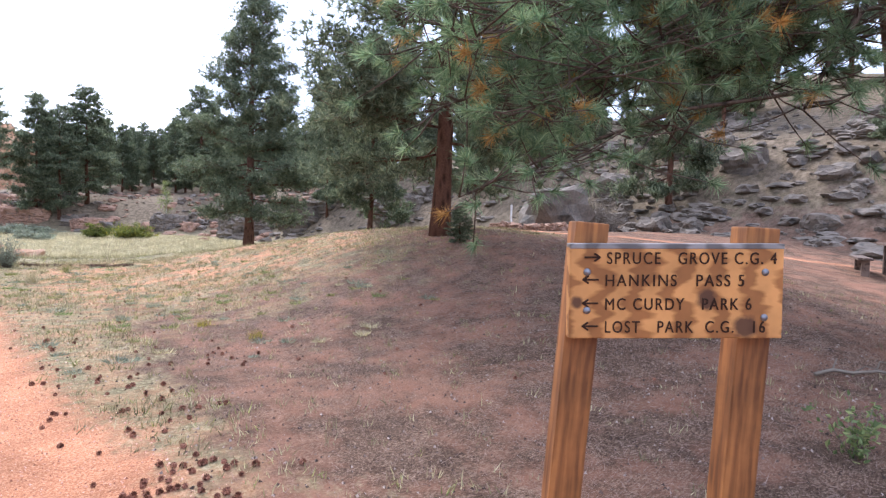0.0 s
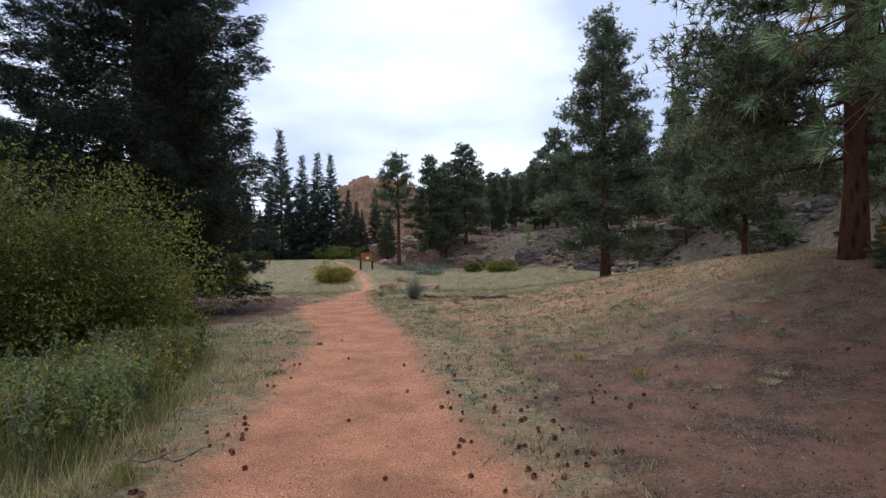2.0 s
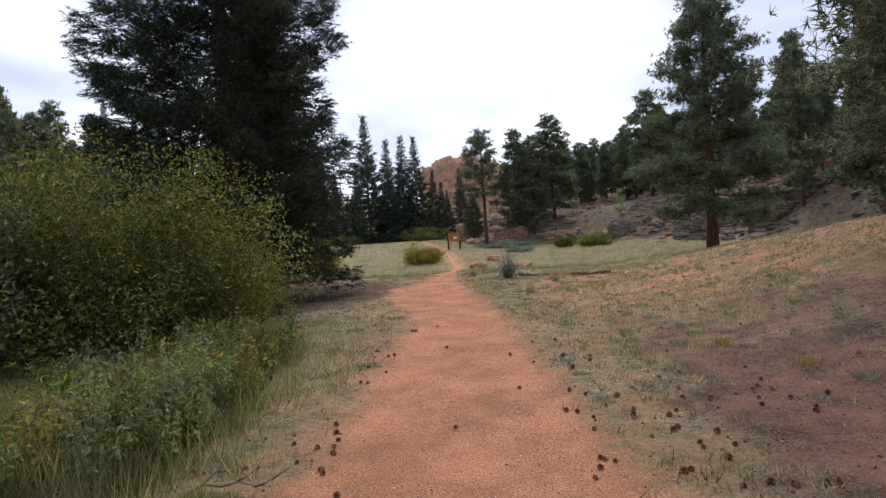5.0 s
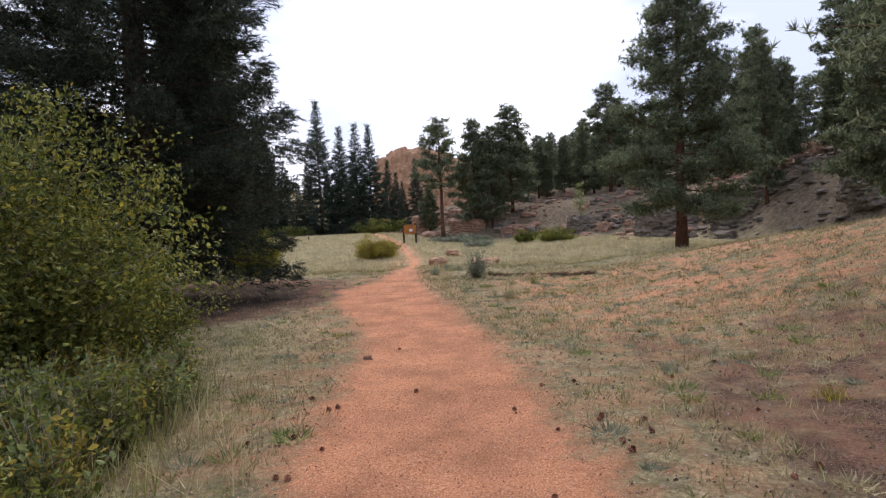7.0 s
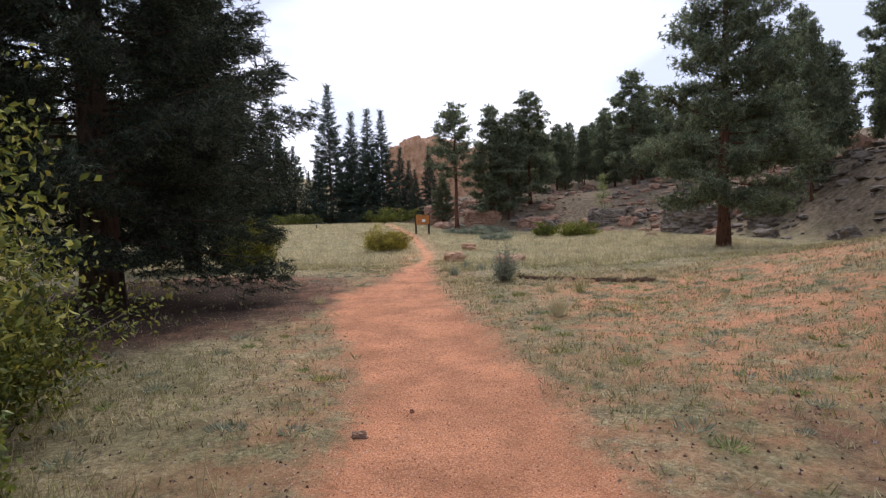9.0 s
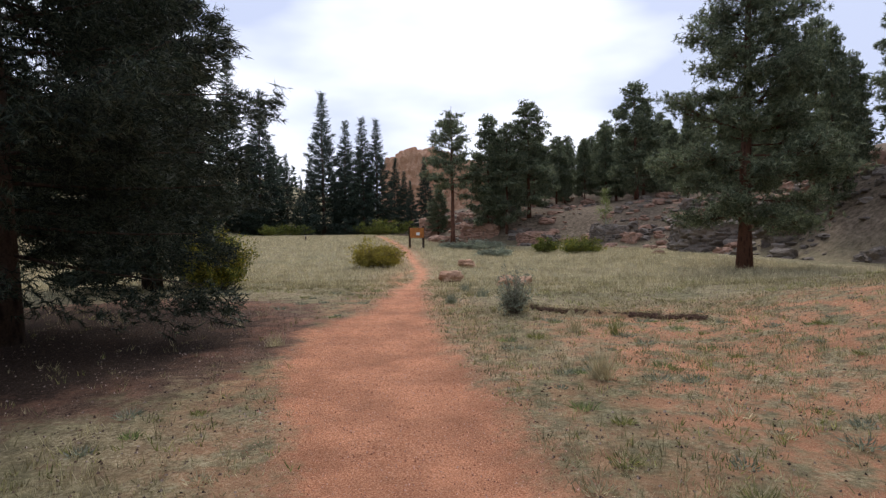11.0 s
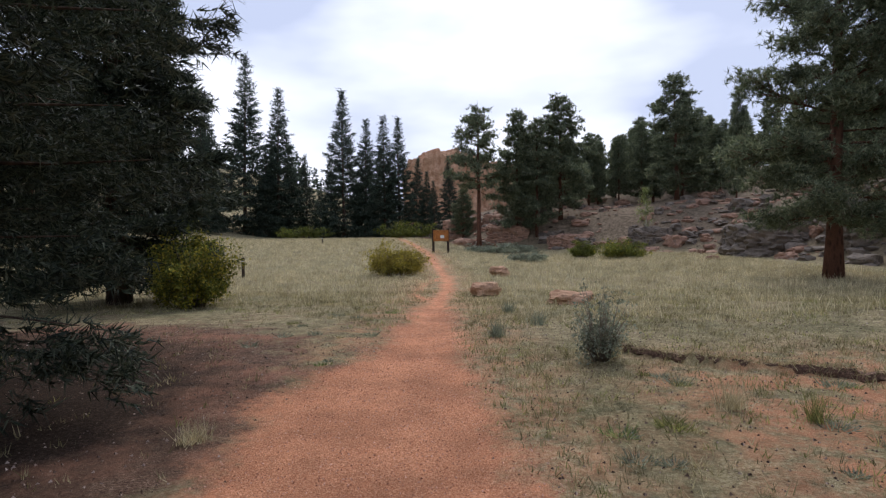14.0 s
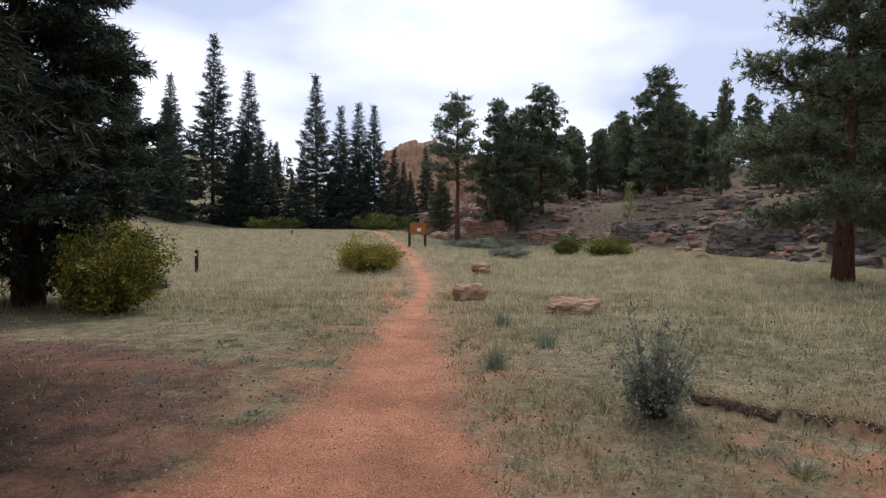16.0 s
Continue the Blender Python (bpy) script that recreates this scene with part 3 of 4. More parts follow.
for k, (x, y, h) in enumerate(((-42, 48, 12), (-46, 43, 13), (-51, 50, 12), (-39, 52, 11), (-47, 57, 12), (-35, 50, 11), (-55, 47, 13), (-44, 36, 11), (-50, 38, 12), (-37, 42, 9), (-57, 55, 11))):
    put_tree(pines, k, x, y, h * 0.85, 13, 1.0)
for k in range(26):
    put_tree(pines, k, 11 + 1.25 * k + rng.uniform(-1, 1), 78 - 0.35 * k + rng.uniform(-4, 8), rng.uniform(5.5, 9), 13, 0.85)
for k in range(20):
    put_tree(pines, k, rng.uniform(-62, -33), rng.uniform(40, 60), rng.uniform(9, 12), 13, 0.9)
for k in range(22):
    u = rng.uniform(0, 1)
    put_tree(pines, k, rng.uniform(24, 44), 2 + 62 * u, rng.uniform(3.5, 8), 13, 0.9)
# woods on the left hillside and behind the start
for k in range(46):
    x, y = (rng.uniform(-95, -42), rng.uniform(12, 80)) if k < 30 else (rng.uniform(-60, 60), rng.uniform(-75, -38))
    put_tree(pines, k, x, y, rng.uniform(7, 11), 13)


def far_woods():
    """Woods on the ridges beyond, as one sheet of small conifers."""
    r = np.random.default_rng(9)
    tri = []
    for k in range(900):
        a = r.uniform(0, 2 * math.pi)
        d = r.uniform(150, 420)
        x, y = math.sin(a) * d, math.cos(a) * d
        if abs(x + 5) < 28 and 150 < y < 260:
            continue
        z, h = gz(x, y), r.uniform(8, 14)
        n = 90
        u = r.uniform(0, 1, n) ** 0.8
        az = r.uniform(0, 6.28, n)
        rad = (1 - u) * h * 0.2 * r.uniform(0.4, 1, n)
        c = np.stack([x + np.cos(az) * rad, y + np.sin(az) * rad, z + 0.6 + u * h], 1)
        w = unit(np.stack([np.cos(az), np.sin(az), np.full(n, 0.1)], 1) + r.normal(0, 0.3, (n, 3)))
        tri.append(blades(r, c, w, 1.3, 0.7))
    return tagged(new("far_woods", tri_soup("far_woods", np.concatenate(tri), M_SPRUCE)), "distant conifer woods on the ridges", "woods", kind="stuff")


far_woods()


# a pine beside the sign whose long boughs hang into view
def needle_brush(r, c, way, n, length, width):
    w = unit(np.repeat(way[None], n, 0) * 0.75 + r.normal(0, 0.55, (n, 3)))
    return blades(r, np.repeat(c[None], n, 0) - way * r.uniform(0, 0.10, n)[:, None], w, length, width)


def bough_pine():
    r = np.random.default_rng(41)
    tree = conifer("pine_tree", "pine", 13, 3.6, 4.2, 40, 260, 12, 0.18, 0.022, 0.26, M_PINE, M_REDBARK, 42,
                   "old ponderosa pine with long low boughs hanging near the sign")
    plant(tree, 7.75, 1.35)
    tree.matrix_basis = tree.matrix_basis @ Matrix.Rotation(radians(9), 4, Vector((-0.975, -0.22, 0)))
    back = tree.matrix_basis.inverted()
    ends = [(3.5, 3.3, 2.45), (3.1, 4.3, 3.1), (4.0, 4.6, 3.6), (4.3, 3.0, 3.0), (3.3, 3.9, 1.75), (5.0, 4.8, 2.9), (5.2, 3.6, 3.9), (6.2, 4.2, 3.3),
            (4.4, 2.1, 3.7), (5.6, 2.6, 3.3), (4.6, 5.8, 3.9), (3.6, 5.4, 4.2), (6.6, 0.4, 3.6), (4.9, 4.1, 4.6), (5.9, 5.4, 4.4),
            (3.4, 4.4, 2.6), (3.8, 4.0, 2.9), (3.1, 3.6, 3.0), (3.9, 5.0, 3.2), (4.2, 3.8, 2.5), (3.3, 5.2, 3.6), (3.9, 3.2, 3.7), (4.6, 4.6, 2.7), (3.6, 3.6, 4.1), (2.9, 4.9, 4.3),
            (6.2, 2.6, 2.9), (6.4, 2.3, 2.75), (6.0, 2.9, 3.15), (6.5, 2.6, 3.3), (5.9, 3.3, 3.3)]
    limbs = ends[-5:]
    runs, tri, dry = [], [], []
    for ex, ey, ez in ends:
        e = np.array(back @ Vector((ex, ey, ez)))
        stout = 2.0 if (ex, ey, ez) in limbs else 1.0
        st = np.array((0, 0, e[2] + 1.1 + r.uniform(-0.3, 0.5)))
        mid = st * 0.45 + e * 0.55 + np.array([0, 0, 0.30]) + r.normal(0, 0.12, 3)
        runs.append(([st, st * 0.75 + mid * 0.25, mid, mid * 0.4 + e * 0.6 + np.array([0, 0, 0.05]), e], tuple(q * stout for q in (0.03, 0.026, 0.02, 0.013, 0.006))))
        for j in range(46):
            s = r.uniform(0.30, 1.0) ** 0.6
            p = (st * (1 - s) ** 2 + mid * 2 * s * (1 - s) + e * s * s) + r.normal(0, 1, 3) * np.array([0.40, 0.40, 0.24])
            q = st * (1 - s) ** 2 + mid * 2 * s * (1 - s) + e * s * s
            runs.append(([q, q * 0.5 + p * 0.5 + np.array([0, 0, -0.04]), p], (0.010, 0.007, 0.004)))
            way = unit((p - q) + np.array([0, 0, 0.12]) + unit(e - st) * 0.25)
            (dry if j % 15 == 7 else tri).append(needle_brush(r, p, way, 90, 0.17, 0.007))
    tagged(under("bough_framework", tubes_mesh("bough_framework", runs, M_BARK, 5), tree), kind="stuff")
    under("bough_needles", tri_soup("bough_needles", np.concatenate(tri), M_BOUGH), tree, "long green needle tufts")
    under("dead_needles", tri_soup("dead_needles", np.concatenate(dry), M_DRYNEEDLE), tree, "orange dead needle tufts")


bough_pine()


# ---- bushes ----
def bush(name, x, y, rx, ry, h, stems, count, leaf, mat, label, seed, extra=None, hollow=0.35, base=0.0):
    """Stems fanning out of the ground with leaves gathered in clumps round their ends."""
    r = np.random.default_rng(seed)
    top = new(name)
    top.location = (x, y, gz(x, y) - 0.03)
    runs, hubs = [], []
    for k in range(stems):
        a, t = r.uniform(0, 6.28), r.uniform(0.15, 1) ** 0.5
        zz = h * (base + (1 - base) * (r.uniform(0.25, 1.0) * (1.06 - 0.45 * t ** 2.2)))
        lump = 0.84 + 0.20 * math.sin(3 * a + seed) + 0.12 * math.sin(7 * a + 2 * seed)
        e = np.array([math.cos(a) * rx * t * lump, math.sin(a) * ry * t * lump, zz * (0.9 + 0.14 * math.sin(5 * a + seed))])
        root = np.array([math.cos(a) * rx * 0.2 * t, math.sin(a) * ry * 0.2 * t, 0])
        mid = root * 0.5 + e * 0.5 + np.array([0, 0, h * 0.08]) + r.normal(0, 0.04, 3) * rx
        thick = 0.004 + 0.005 * h
        runs.append(([root, mid, e], (thick, thick * 0.6, thick * 0.2)))
        for s in (0.5, 0.75, 1.0):
            if r.random() < 0.62:
                hubs.append((root * (1 - s) ** 2 + mid * 2 * s * (1 - s) + e * s * s, s))
    tagged(under("branching_stem", tubes_mesh("branching_stem", runs, M_TWIG, 4), top), kind="stuff")
    per = max(3, count // len(hubs))
    spread = np.minimum(np.array([rx, ry, h * 0.5]) * 0.14, 0.27)
    sprays = [c + np.clip(r.normal(0, 1, (per, 3)), -1.5, 1.5) * spread * r.uniform(0.55, 1.35) for c, s in hubs if s > hollow]
    at = np.concatenate(sprays)
    at[:, 2] = np.clip(at[:, 2], 0.02, None)
    turning = np.repeat(r.random(len(sprays)) ** 2 * 3, per)
    under("foliage", tri_soup("foliage", leaves(r, at, leaf), mat), top)
    if extra:
        pick = at[r.random(len(at)) < extra[1] * turning]
        pick = pick + r.normal(0, 0.05, pick.shape)
        under("yellow_foliage", tri_soup("yellow_foliage", leaves(r, pick, leaf), extra[0]), top, "yellowing autumn leaves")
    return tagged(top, label, "bush")


bush("willow_bush", -5.3, 9.3, 2.25, 2.0, 3.6, 140, 80000, 0.030, M_BUSH, "large leafy green bush turning yellow beside the path", 51, (M_YELLOW, 0.05))
bush("willow_bush", -4.35, 10.6, 1.25, 1.3, 1.7, 90, 22000, 0.027, M_BUSH, "low dark leafy bush under the large spruce", 50)
bush("willow_bush", -7.6, 7.6, 2.1, 1.9, 2.9, 110, 30000, 0.04, M_WILLOW, "grey-green willow thicket beside the leafy bush", 52)
bush("willow_bush", -7.4, 11.2, 2.2, 2.0, 3.4, 150, 22000, 0.045, M_BUSH, "dense green willow thicket behind the bush", 53, (M_YELLOW, 0.05))
bush("willow_bush", -7.2, 4.4, 1.8, 1.8, 2.2, 130, 16000, 0.04, M_WILLOW, "grey-green willow thicket at the shady edge", 54)
bush("willow_bush", -10.5, 9.5, 2.5, 2.5, 3.2, 120, 14000, 0.05, M_WILLOW, "pale willow thicket further from the path", 55)
bush("rabbitbrush", -6.8, 24.8, 0.95, 0.9, 1.95, 90, 9000, 0.035, M_GREENBUSH, "yellow-flowering green bush under the spruce", 56, (M_YELLOW, 0.9))
bush("rabbitbrush", -3.75, 36.8, 1.55, 1.2, 1.6, 130, 9000, 0.04, M_RABBIT, "rounded rabbitbrush with yellow flower tops beside path", 57, (M_YELLOW, 0.8))
bush("green_bush", 6.9, 50, 1.15, 1.0, 1.3, 60, 4000, 0.06, M_GREENBUSH, "low green bush in the meadow", 58)
bush("green_bush", 9.1, 49, 1.6, 1.2, 1.4, 80, 5500, 0.06, M_GREENBUSH, "low yellow-green bush in the meadow", 59, (M_YELLOW, 0.15))
bush("green_bush", 2.8, 46, 1.3, 0.9, 0.8, 60, 3500, 0.055, M_OLIVE, "low grey-green sage clump in the meadow", 60)
bush("green_bush", 1.2, 55, 2.2, 1.2, 1.0, 70, 4500, 0.06, M_OLIVE, "low grey-green brush below the outcrop", 61)
bush("green_bush", 3.6, 58, 1.8, 1.2, 0.9, 60, 3500, 0.06, M_OLIVE, "low grey-green brush below the pines", 62)
bush("green_bush", -7, 80, 4.0, 1.5, 2.4, 70, 5000, 0.10, M_GREENBUSH, "green shrubs below the spruces", 63)
bush("green_bush", -21, 84, 4.0, 1.5, 2.0, 70, 4000, 0.10, M_GREENBUSH, "green shrubs below the spruces", 64)
bush("olive_shrub", 0.58, 19.0, 0.36, 0.34, 0.98, 60, 2200, 0.021, M_OLIVE, "small grey-green shrub standing in dry grass", 65)
bush("grey_brush", 18.5, 13.5, 1.6, 1.2, 1.9, 110, 3500, 0.03, M_TWIG, "bare grey brush in front of the rocks", 66)


def aspen(x, y, h, seed):
    r = np.random.default_rng(seed)
    top = new("aspen_sapling")
    top.location = (x, y, gz(x, y) - 0.05)
    runs = [([(0, 0, 0), (0.05, 0, h * 0.5), (0.0, 0.05, h)], (0.05, 0.035, 0.008))]
    at = []
    for k in range(40):
        z = r.uniform(0.3, 1.0) * h
        a = r.uniform(0, 6.28)
        L = (1.15 - z / h) * h * 0.24
        e = np.array([math.cos(a) * L, math.sin(a) * L, z + L * 0.7])
        runs.append(([(0, 0, z), e], (0.012, 0.003)))
        at.append(np.linspace([0, 0, z], e, 28) + r.normal(0, 0.13, (28, 3)))
    under("trunk", tubes_mesh("trunk", runs, M_PALEBARK, 5), top)
    under("foliage", tri_soup("foliage", leaves(r, np.concatenate(at), 0.065), M_ASPEN), top)
    return tagged(top, "slender young aspen with pale green leaves", "tree")


aspen(14.0, 60, 4.6, 71)


# ---- rocks ----
def rock_mesh(name, seed, mat, flat=0.6, cuts=3, rough=0.22, blocky=0.0):
    noise.seed_set(seed)
    bm = bmesh.new()
    bmesh.ops.create_icosphere(bm, subdivisions=cuts, radius=1.0)
    for v in bm.verts:
        c = v.co.copy()
        if blocky:
            m = max(abs(c.x), abs(c.y), abs(c.z))
            c = c.lerp(c / m * 0.85, blocky)
        k = noise.fractal(c * 1.3 + Vector((seed * 3.1, 0, 0)), 1.0, 2.0, 4) * rough * 1.6
        k += (noise.cell(c * 2.1 + Vector((seed * 1.7, 0, 0)))) * rough * 0.35
        c *= 1 + k
        bed = (c.z * 2.6 + 0.25 * noise.noise(c * 1.5) + 0.37 * seed) % 1.0
        shrink = 1 - 0.16 * max(0.0, 1 - bed * 4) - 0.10 * bed
        c.x *= shrink
        c.y *= shrink
        c.z *= flat
        v.co = c
    me = bpy.data.meshes.new(name)
    bm.to_mesh(me)
    bm.free()
    me.materials.append(mat)
    return me


grey_rocks = [rock_mesh("boulder", 100 + k, M_ROCK, 0.5 + 0.09 * k, 3, 0.26, 0.8) for k in range(5)]
red_rocks = [rock_mesh("boulder", 120 + k, M_REDROCK, 0.5 + 0.1 * k, 3, 0.25, 0.75) for k in range(4)]
grey_stones = [rock_mesh("stone", 140 + k, M_ROCK, 0.5 + 0.09 * k, 2, 0.26, 0.8) for k in range(4)]
red_stones = [rock_mesh("stone", 150 + k, M_REDROCK, 0.5 + 0.1 * k, 2, 0.25, 0.75) for k in range(4)]


def boulder(me, x, y, sx, sy, sz, turn, label, group="", sink=0.35, tilt=0.0):
    ob = new("boulder", me)
    ob.matrix_basis = (Matrix.Translation((x, y, gz(x, y) + sz * 0.5 * (1 - 2 * sink))) @ Matrix.Rotation(turn, 4, "Z") @ Matrix.Rotation(tilt, 4, "X")
                       @ Matrix.Diagonal((sx / 2, sy / 2, sz, 1)))
    return tagged(ob, label, "rock", group)


rr = np.random.default_rng(77)
placed = 0
scree = []
while placed < 2400:
    seg = (1, 1, 2, 2, 3, 4, 4, 5, 6, 7)[rr.integers(0, 10)]
    (ax, ay), (bx, by) = FOOT[seg], FOOT[seg + 1]
    u = rr.uniform()
    out = abs(rr.normal(0, 10)) - 0.5
    L = math.hypot(bx - ax, by - ay)
    x, y = ax + (bx - ax) * u + (by - ay) / L * out, ay + (by - ay) * u - (bx - ax) / L * out
    far = y > 45
    red = far and rr.random() < 0.6
    w = rr.uniform(0.25, 1.0) ** 2.5 * (2.6 if far else 2.0) + 0.25
    if placed >= 270:
        w *= 0.55
        me = (red_stones if red else grey_stones)[placed % 4]
        co = np.empty(len(me.vertices) * 3, dtype=np.float32)
        me.vertices.foreach_get("co", co)
        ix = np.empty(len(me.polygons) * 3, dtype=np.int32)
        me.polygons.foreach_get("vertices", ix)
        m = np.array(Matrix.Rotation(rr.uniform(0, 6.28), 3, "Z") @ Matrix.Diagonal((w * 0.5, w * 0.36, w * rr.uniform(0.15, 0.4))))
        scree.append((red, (co.reshape(-1, 3) @ m.T + np.array([x, y, gz(x, y)]))[ix.reshape(-1, 3)]))
        placed += 1
        continue
    boulder((red_rocks if red else grey_rocks)[placed % (4 if red else 5)], x, y, w, w * rr.uniform(0.55, 0.9), w * rr.uniform(0.25, 0.6),
            rr.uniform(-0.5, 0.5) + math.atan2(by - ay, bx - ax), "weathered pink granite boulder on slope" if red else "layered grey granite rock on slope",
            "rocks on the slope", 0.42, rr.normal(0, 0.2))
    placed += 1
for red, nm in ((False, "grey_scree"), (True, "red_scree")):
    tagged(new(nm, tri_soup(nm, np.concatenate([t for r_, t in scree if r_ == red]), M_REDROCK if red else M_ROCK)),
           "loose pink stones strewn on the slope" if red else "loose grey stones strewn on the slope", "stones", kind="stuff")
# loose red rocks in the meadow, the flat stone in the weeds, the mound
loose_rocks = [rock_mesh("boulder", 160 + k, M_DOME, 0.6, 3, 0.25, 0.6) for k in range(3)]
boulder(loose_rocks[0], -0.35, 28.0, 0.85, 0.65, 0.42, 0.3, "angular red rock lying in dry grass", sink=0.2)
boulder(loose_rocks[1], 0.6, 36.2, 1.0, 0.7, 0.42, 1.0, "red rock lying in dry grass", sink=0.2)
boulder(loose_rocks[2], 1.35, 25.0, 0.95, 0.7, 0.34, 0.2, "low rounded red rock in the grass", sink=0.25)
boulder(red_rocks[1], -3.1, 4.3, 0.50, 0.40, 0.27, 0.5, "flat pale pink stone in the weeds", sink=0.2)
boulder(red_rocks[3], -1.34, 10.4, 0.12, 0.07, 0.035, 0.2, "small stone at the path edge", sink=0.2)
boulder(red_rocks[0], 13.6, 46.5, 0.9, 0.6, 0.3, 0.1, "pale red stone in the meadow", sink=0.2)
for k in range(14):
    a = k / 14 * 6.283
    boulder(red_rocks[k % 4], 12.6 + 1.1 * math.cos(a), 11.6 + 0.9 * math.sin(a), 0.5, 0.4, 0.22, a, "rough stone of a low ring", "stone ring", 0.2)
boulder(grey_rocks[4], 17.5, 14.8, 4.2, 3.0, 1.6, 0.9, "large dark overhanging rock beside the brush", sink=0.25)


def cliff(x, y, w, d, h, seed, label, mat, cuts=6):
    noise.seed_set(seed)
    bm = bmesh.new()
    bmesh.ops.create_icosphere(bm, subdivisions=cuts, radius=1.0)
    for v in bm.verts:
        c = v.co.copy()
        m = max(abs(c.x), abs(c.y), abs(c.z))
        c = c.lerp(c / m * 0.9, 0.55)
        p = c * 2.2 + Vector((seed, 0, 0))
        k = noise.fractal(p, 1.0, 2.0, 5) * 0.13 + noise.cell(p * 2.2) * 0.04
        cr = noise.voronoi(p * 1.7)[0]
        k -= 0.06 * max(0.0, 1 - (cr[1] - cr[0]) * 7)
        bed = (c.z * 5.5 + 0.6 * noise.noise(c * 2.0 + Vector((0, seed, 0)))) % 1.0
        k -= 0.09 * max(0.0, 1 - bed * 4) + 0.04 * bed
        c *= 1 + k
        c.z = min(c.z, 0.82 + 0.12 * c.z)
        v.co = Vector((c.x * w / 2, c.y * d / 2, c.z * h))
    me = bpy.data.meshes.new("rock_dome")
    bm.to_mesh(me)
    bm.free()
    me.materials.append(mat)
    ob = new("rock_dome", me)
    ob.location = (x, y, gz(x, y) - 0.1 * h)
    return tagged(ob, label, "rock outcrop")


cliff(-5.5, 212, 34, 24, 28, 3, "distant orange granite dome above the trees", M_DOME)
cliff(10, 224, 30, 24, 22, 4, "distant orange granite dome above the trees", M_DOME, 5)
cliff(-60, 63, 7, 6, 10.5, 5, "tall pale granite tower on wooded hillside", M_REDROCK, 5)
cliff(-52, 66, 6, 6, 6, 6, "granite outcrop on wooded hillside", M_REDROCK, 5)
for k, (x, y, w, h) in enumerate(((3.5, 67, 4.5, 1.3), (8.5, 64, 4, 1.0), (-1.0, 74, 4.5, 2.2), (14.5, 60.5, 4, 1.3), (19, 50, 7, 2.0), (21.5, 44, 6, 1.5), (23, 33, 5, 1.4))):
    cliff(x, y, w, w * 0.6, h, 20 + k, "cracked layered granite outcrop on slope", M_REDROCK if k in (0, 1, 2) else M_ROCK, 5)


# ---- the trail sign ----
def text_mesh(words, size, stretch, depth):
    cu = bpy.data.curves.new("words", "FONT")
    cu.body, cu.size, cu.extrude = words, size, depth
    cu.space_character = 1.22
    ob = new("words", cu)
    me = bpy.data.meshes.new_from_object(ob.evaluated_get(bpy.context.evaluated_depsgraph_get()))
    bpy.data.objects.remove(ob)
    xs = [v.co.x for v in me.vertices]
    for v in me.vertices:
        v.co.x = (v.co.x - min(xs)) * stretch / (max(xs) - min(xs))
    me.materials.clear()
    me.materials.append(M_ENGRAVE)
    return me


def trail_sign():
    sign = new("trail_sign")
    top = 1.48
    sign.matrix_basis = Matrix.Translation((1.53, 0.855, 0)) @ Matrix.Rotation(math.atan2(-0.61, 0.79), 4, "Z")
    g = gz(1.51, 0.835)
    for px in (-0.230, 0.262):
        h = 1.535 - g + 0.25
        bm = box(0.095, 0.095, h, (0, 0, -h / 2), 0.004)
        post = part("post", bm, M_POST, sign)
        post.location, post.rotation_euler = (px, 0.07, 1.535), (0, radians(3.5 if px < 0 else 2.3), 0)
    bm = box(0.60, 0.042, 0.262, (0, 0, 0), 0.005)
    board = part("board", bm, M_BOARD, sign, "orange-stained carved board")
    board.location, board.rotation_euler = (0, 0, top - 0.131), (0, radians(-1.6), 0)
    cap = part("weathered_edge", box(0.600, 0.045, 0.015, (0, 0, 0.127), 0.003), M_GREYWOOD, board, "grey weathered top edge")
    rows = (("SPRUCE   GROVE C.G. 4", -0.197, 0.475, 0.078), ("HANKINS   PASS 5", -0.200, 0.388, 0.016),
            ("MC CURDY   PARK 6", -0.200, 0.410, -0.050), ("LOST   PARK  C.G.   16", -0.200, 0.450, -0.114))
    for words, x, wide, z in rows:
        ob = under("lettering", text_mesh(words, 0.047, wide, 0.0015), board)
        ob.matrix_basis = Matrix.Translation((x, -0.0225, z)) @ Matrix.Rotation(math.pi / 2, 4, "X")
        right = words.startswith("SPRUCE")
        az = z + 0.018
        bm = box(0.040, 0.003, 0.005, (-0.240, -0.0225, az))
        tip = -0.217 if right else -0.263
        for s in (-1, 1):
            box(0.020, 0.003, 0.005, (tip + (-0.007 if right else 0.007), -0.0225, az + s * 0.005), 0, bm, Matrix.Rotation(s * (0.6 if right else -0.6), 4, "Y"))
        part("arrow", bm, M_ENGRAVE, board)
    for x in (-0.252, 0.247):
        for z in (0.055, -0.052 if x < 0 else -0.072):
            bm = bmesh.new()
            bmesh.ops.create_uvsphere(bm, u_segments=14, v_segments=8, radius=0.0105, matrix=Matrix.Translation((x, -0.022, z)) @ Matrix.Diagonal((1, 0.6, 1, 1)))
            part("bolt", bm, M_BOLT, board)
    return tagged(sign, "carved orange-stained wooden trail sign on two posts", "sign")


trail_sign()


def far_sign():
    sign = new("notice_board")
    sign.location = (-2.35, 50.7, gz(-2.35, 50.7))
    sign.rotation_euler = (0, 0, 0.25)
    for x in (-0.5, 0.5):
        part("post", box(0.14, 0.14, 1.75, (x, 0.05, 0.72), 0.01), M_BROWNPOST, sign)
    part("board", box(1.02, 0.06, 0.72, (0, -0.05, 1.12), 0.01), M_ORANGE, sign, "orange-brown wooden board")
    part("notice", box(0.26, 0.01, 0.20, (0.08, -0.088, 1.05)), M_WHITE, sign, "small pale notice")
    return tagged(sign, "orange-brown wooden notice board on two dark posts", "sign")


far_sign()


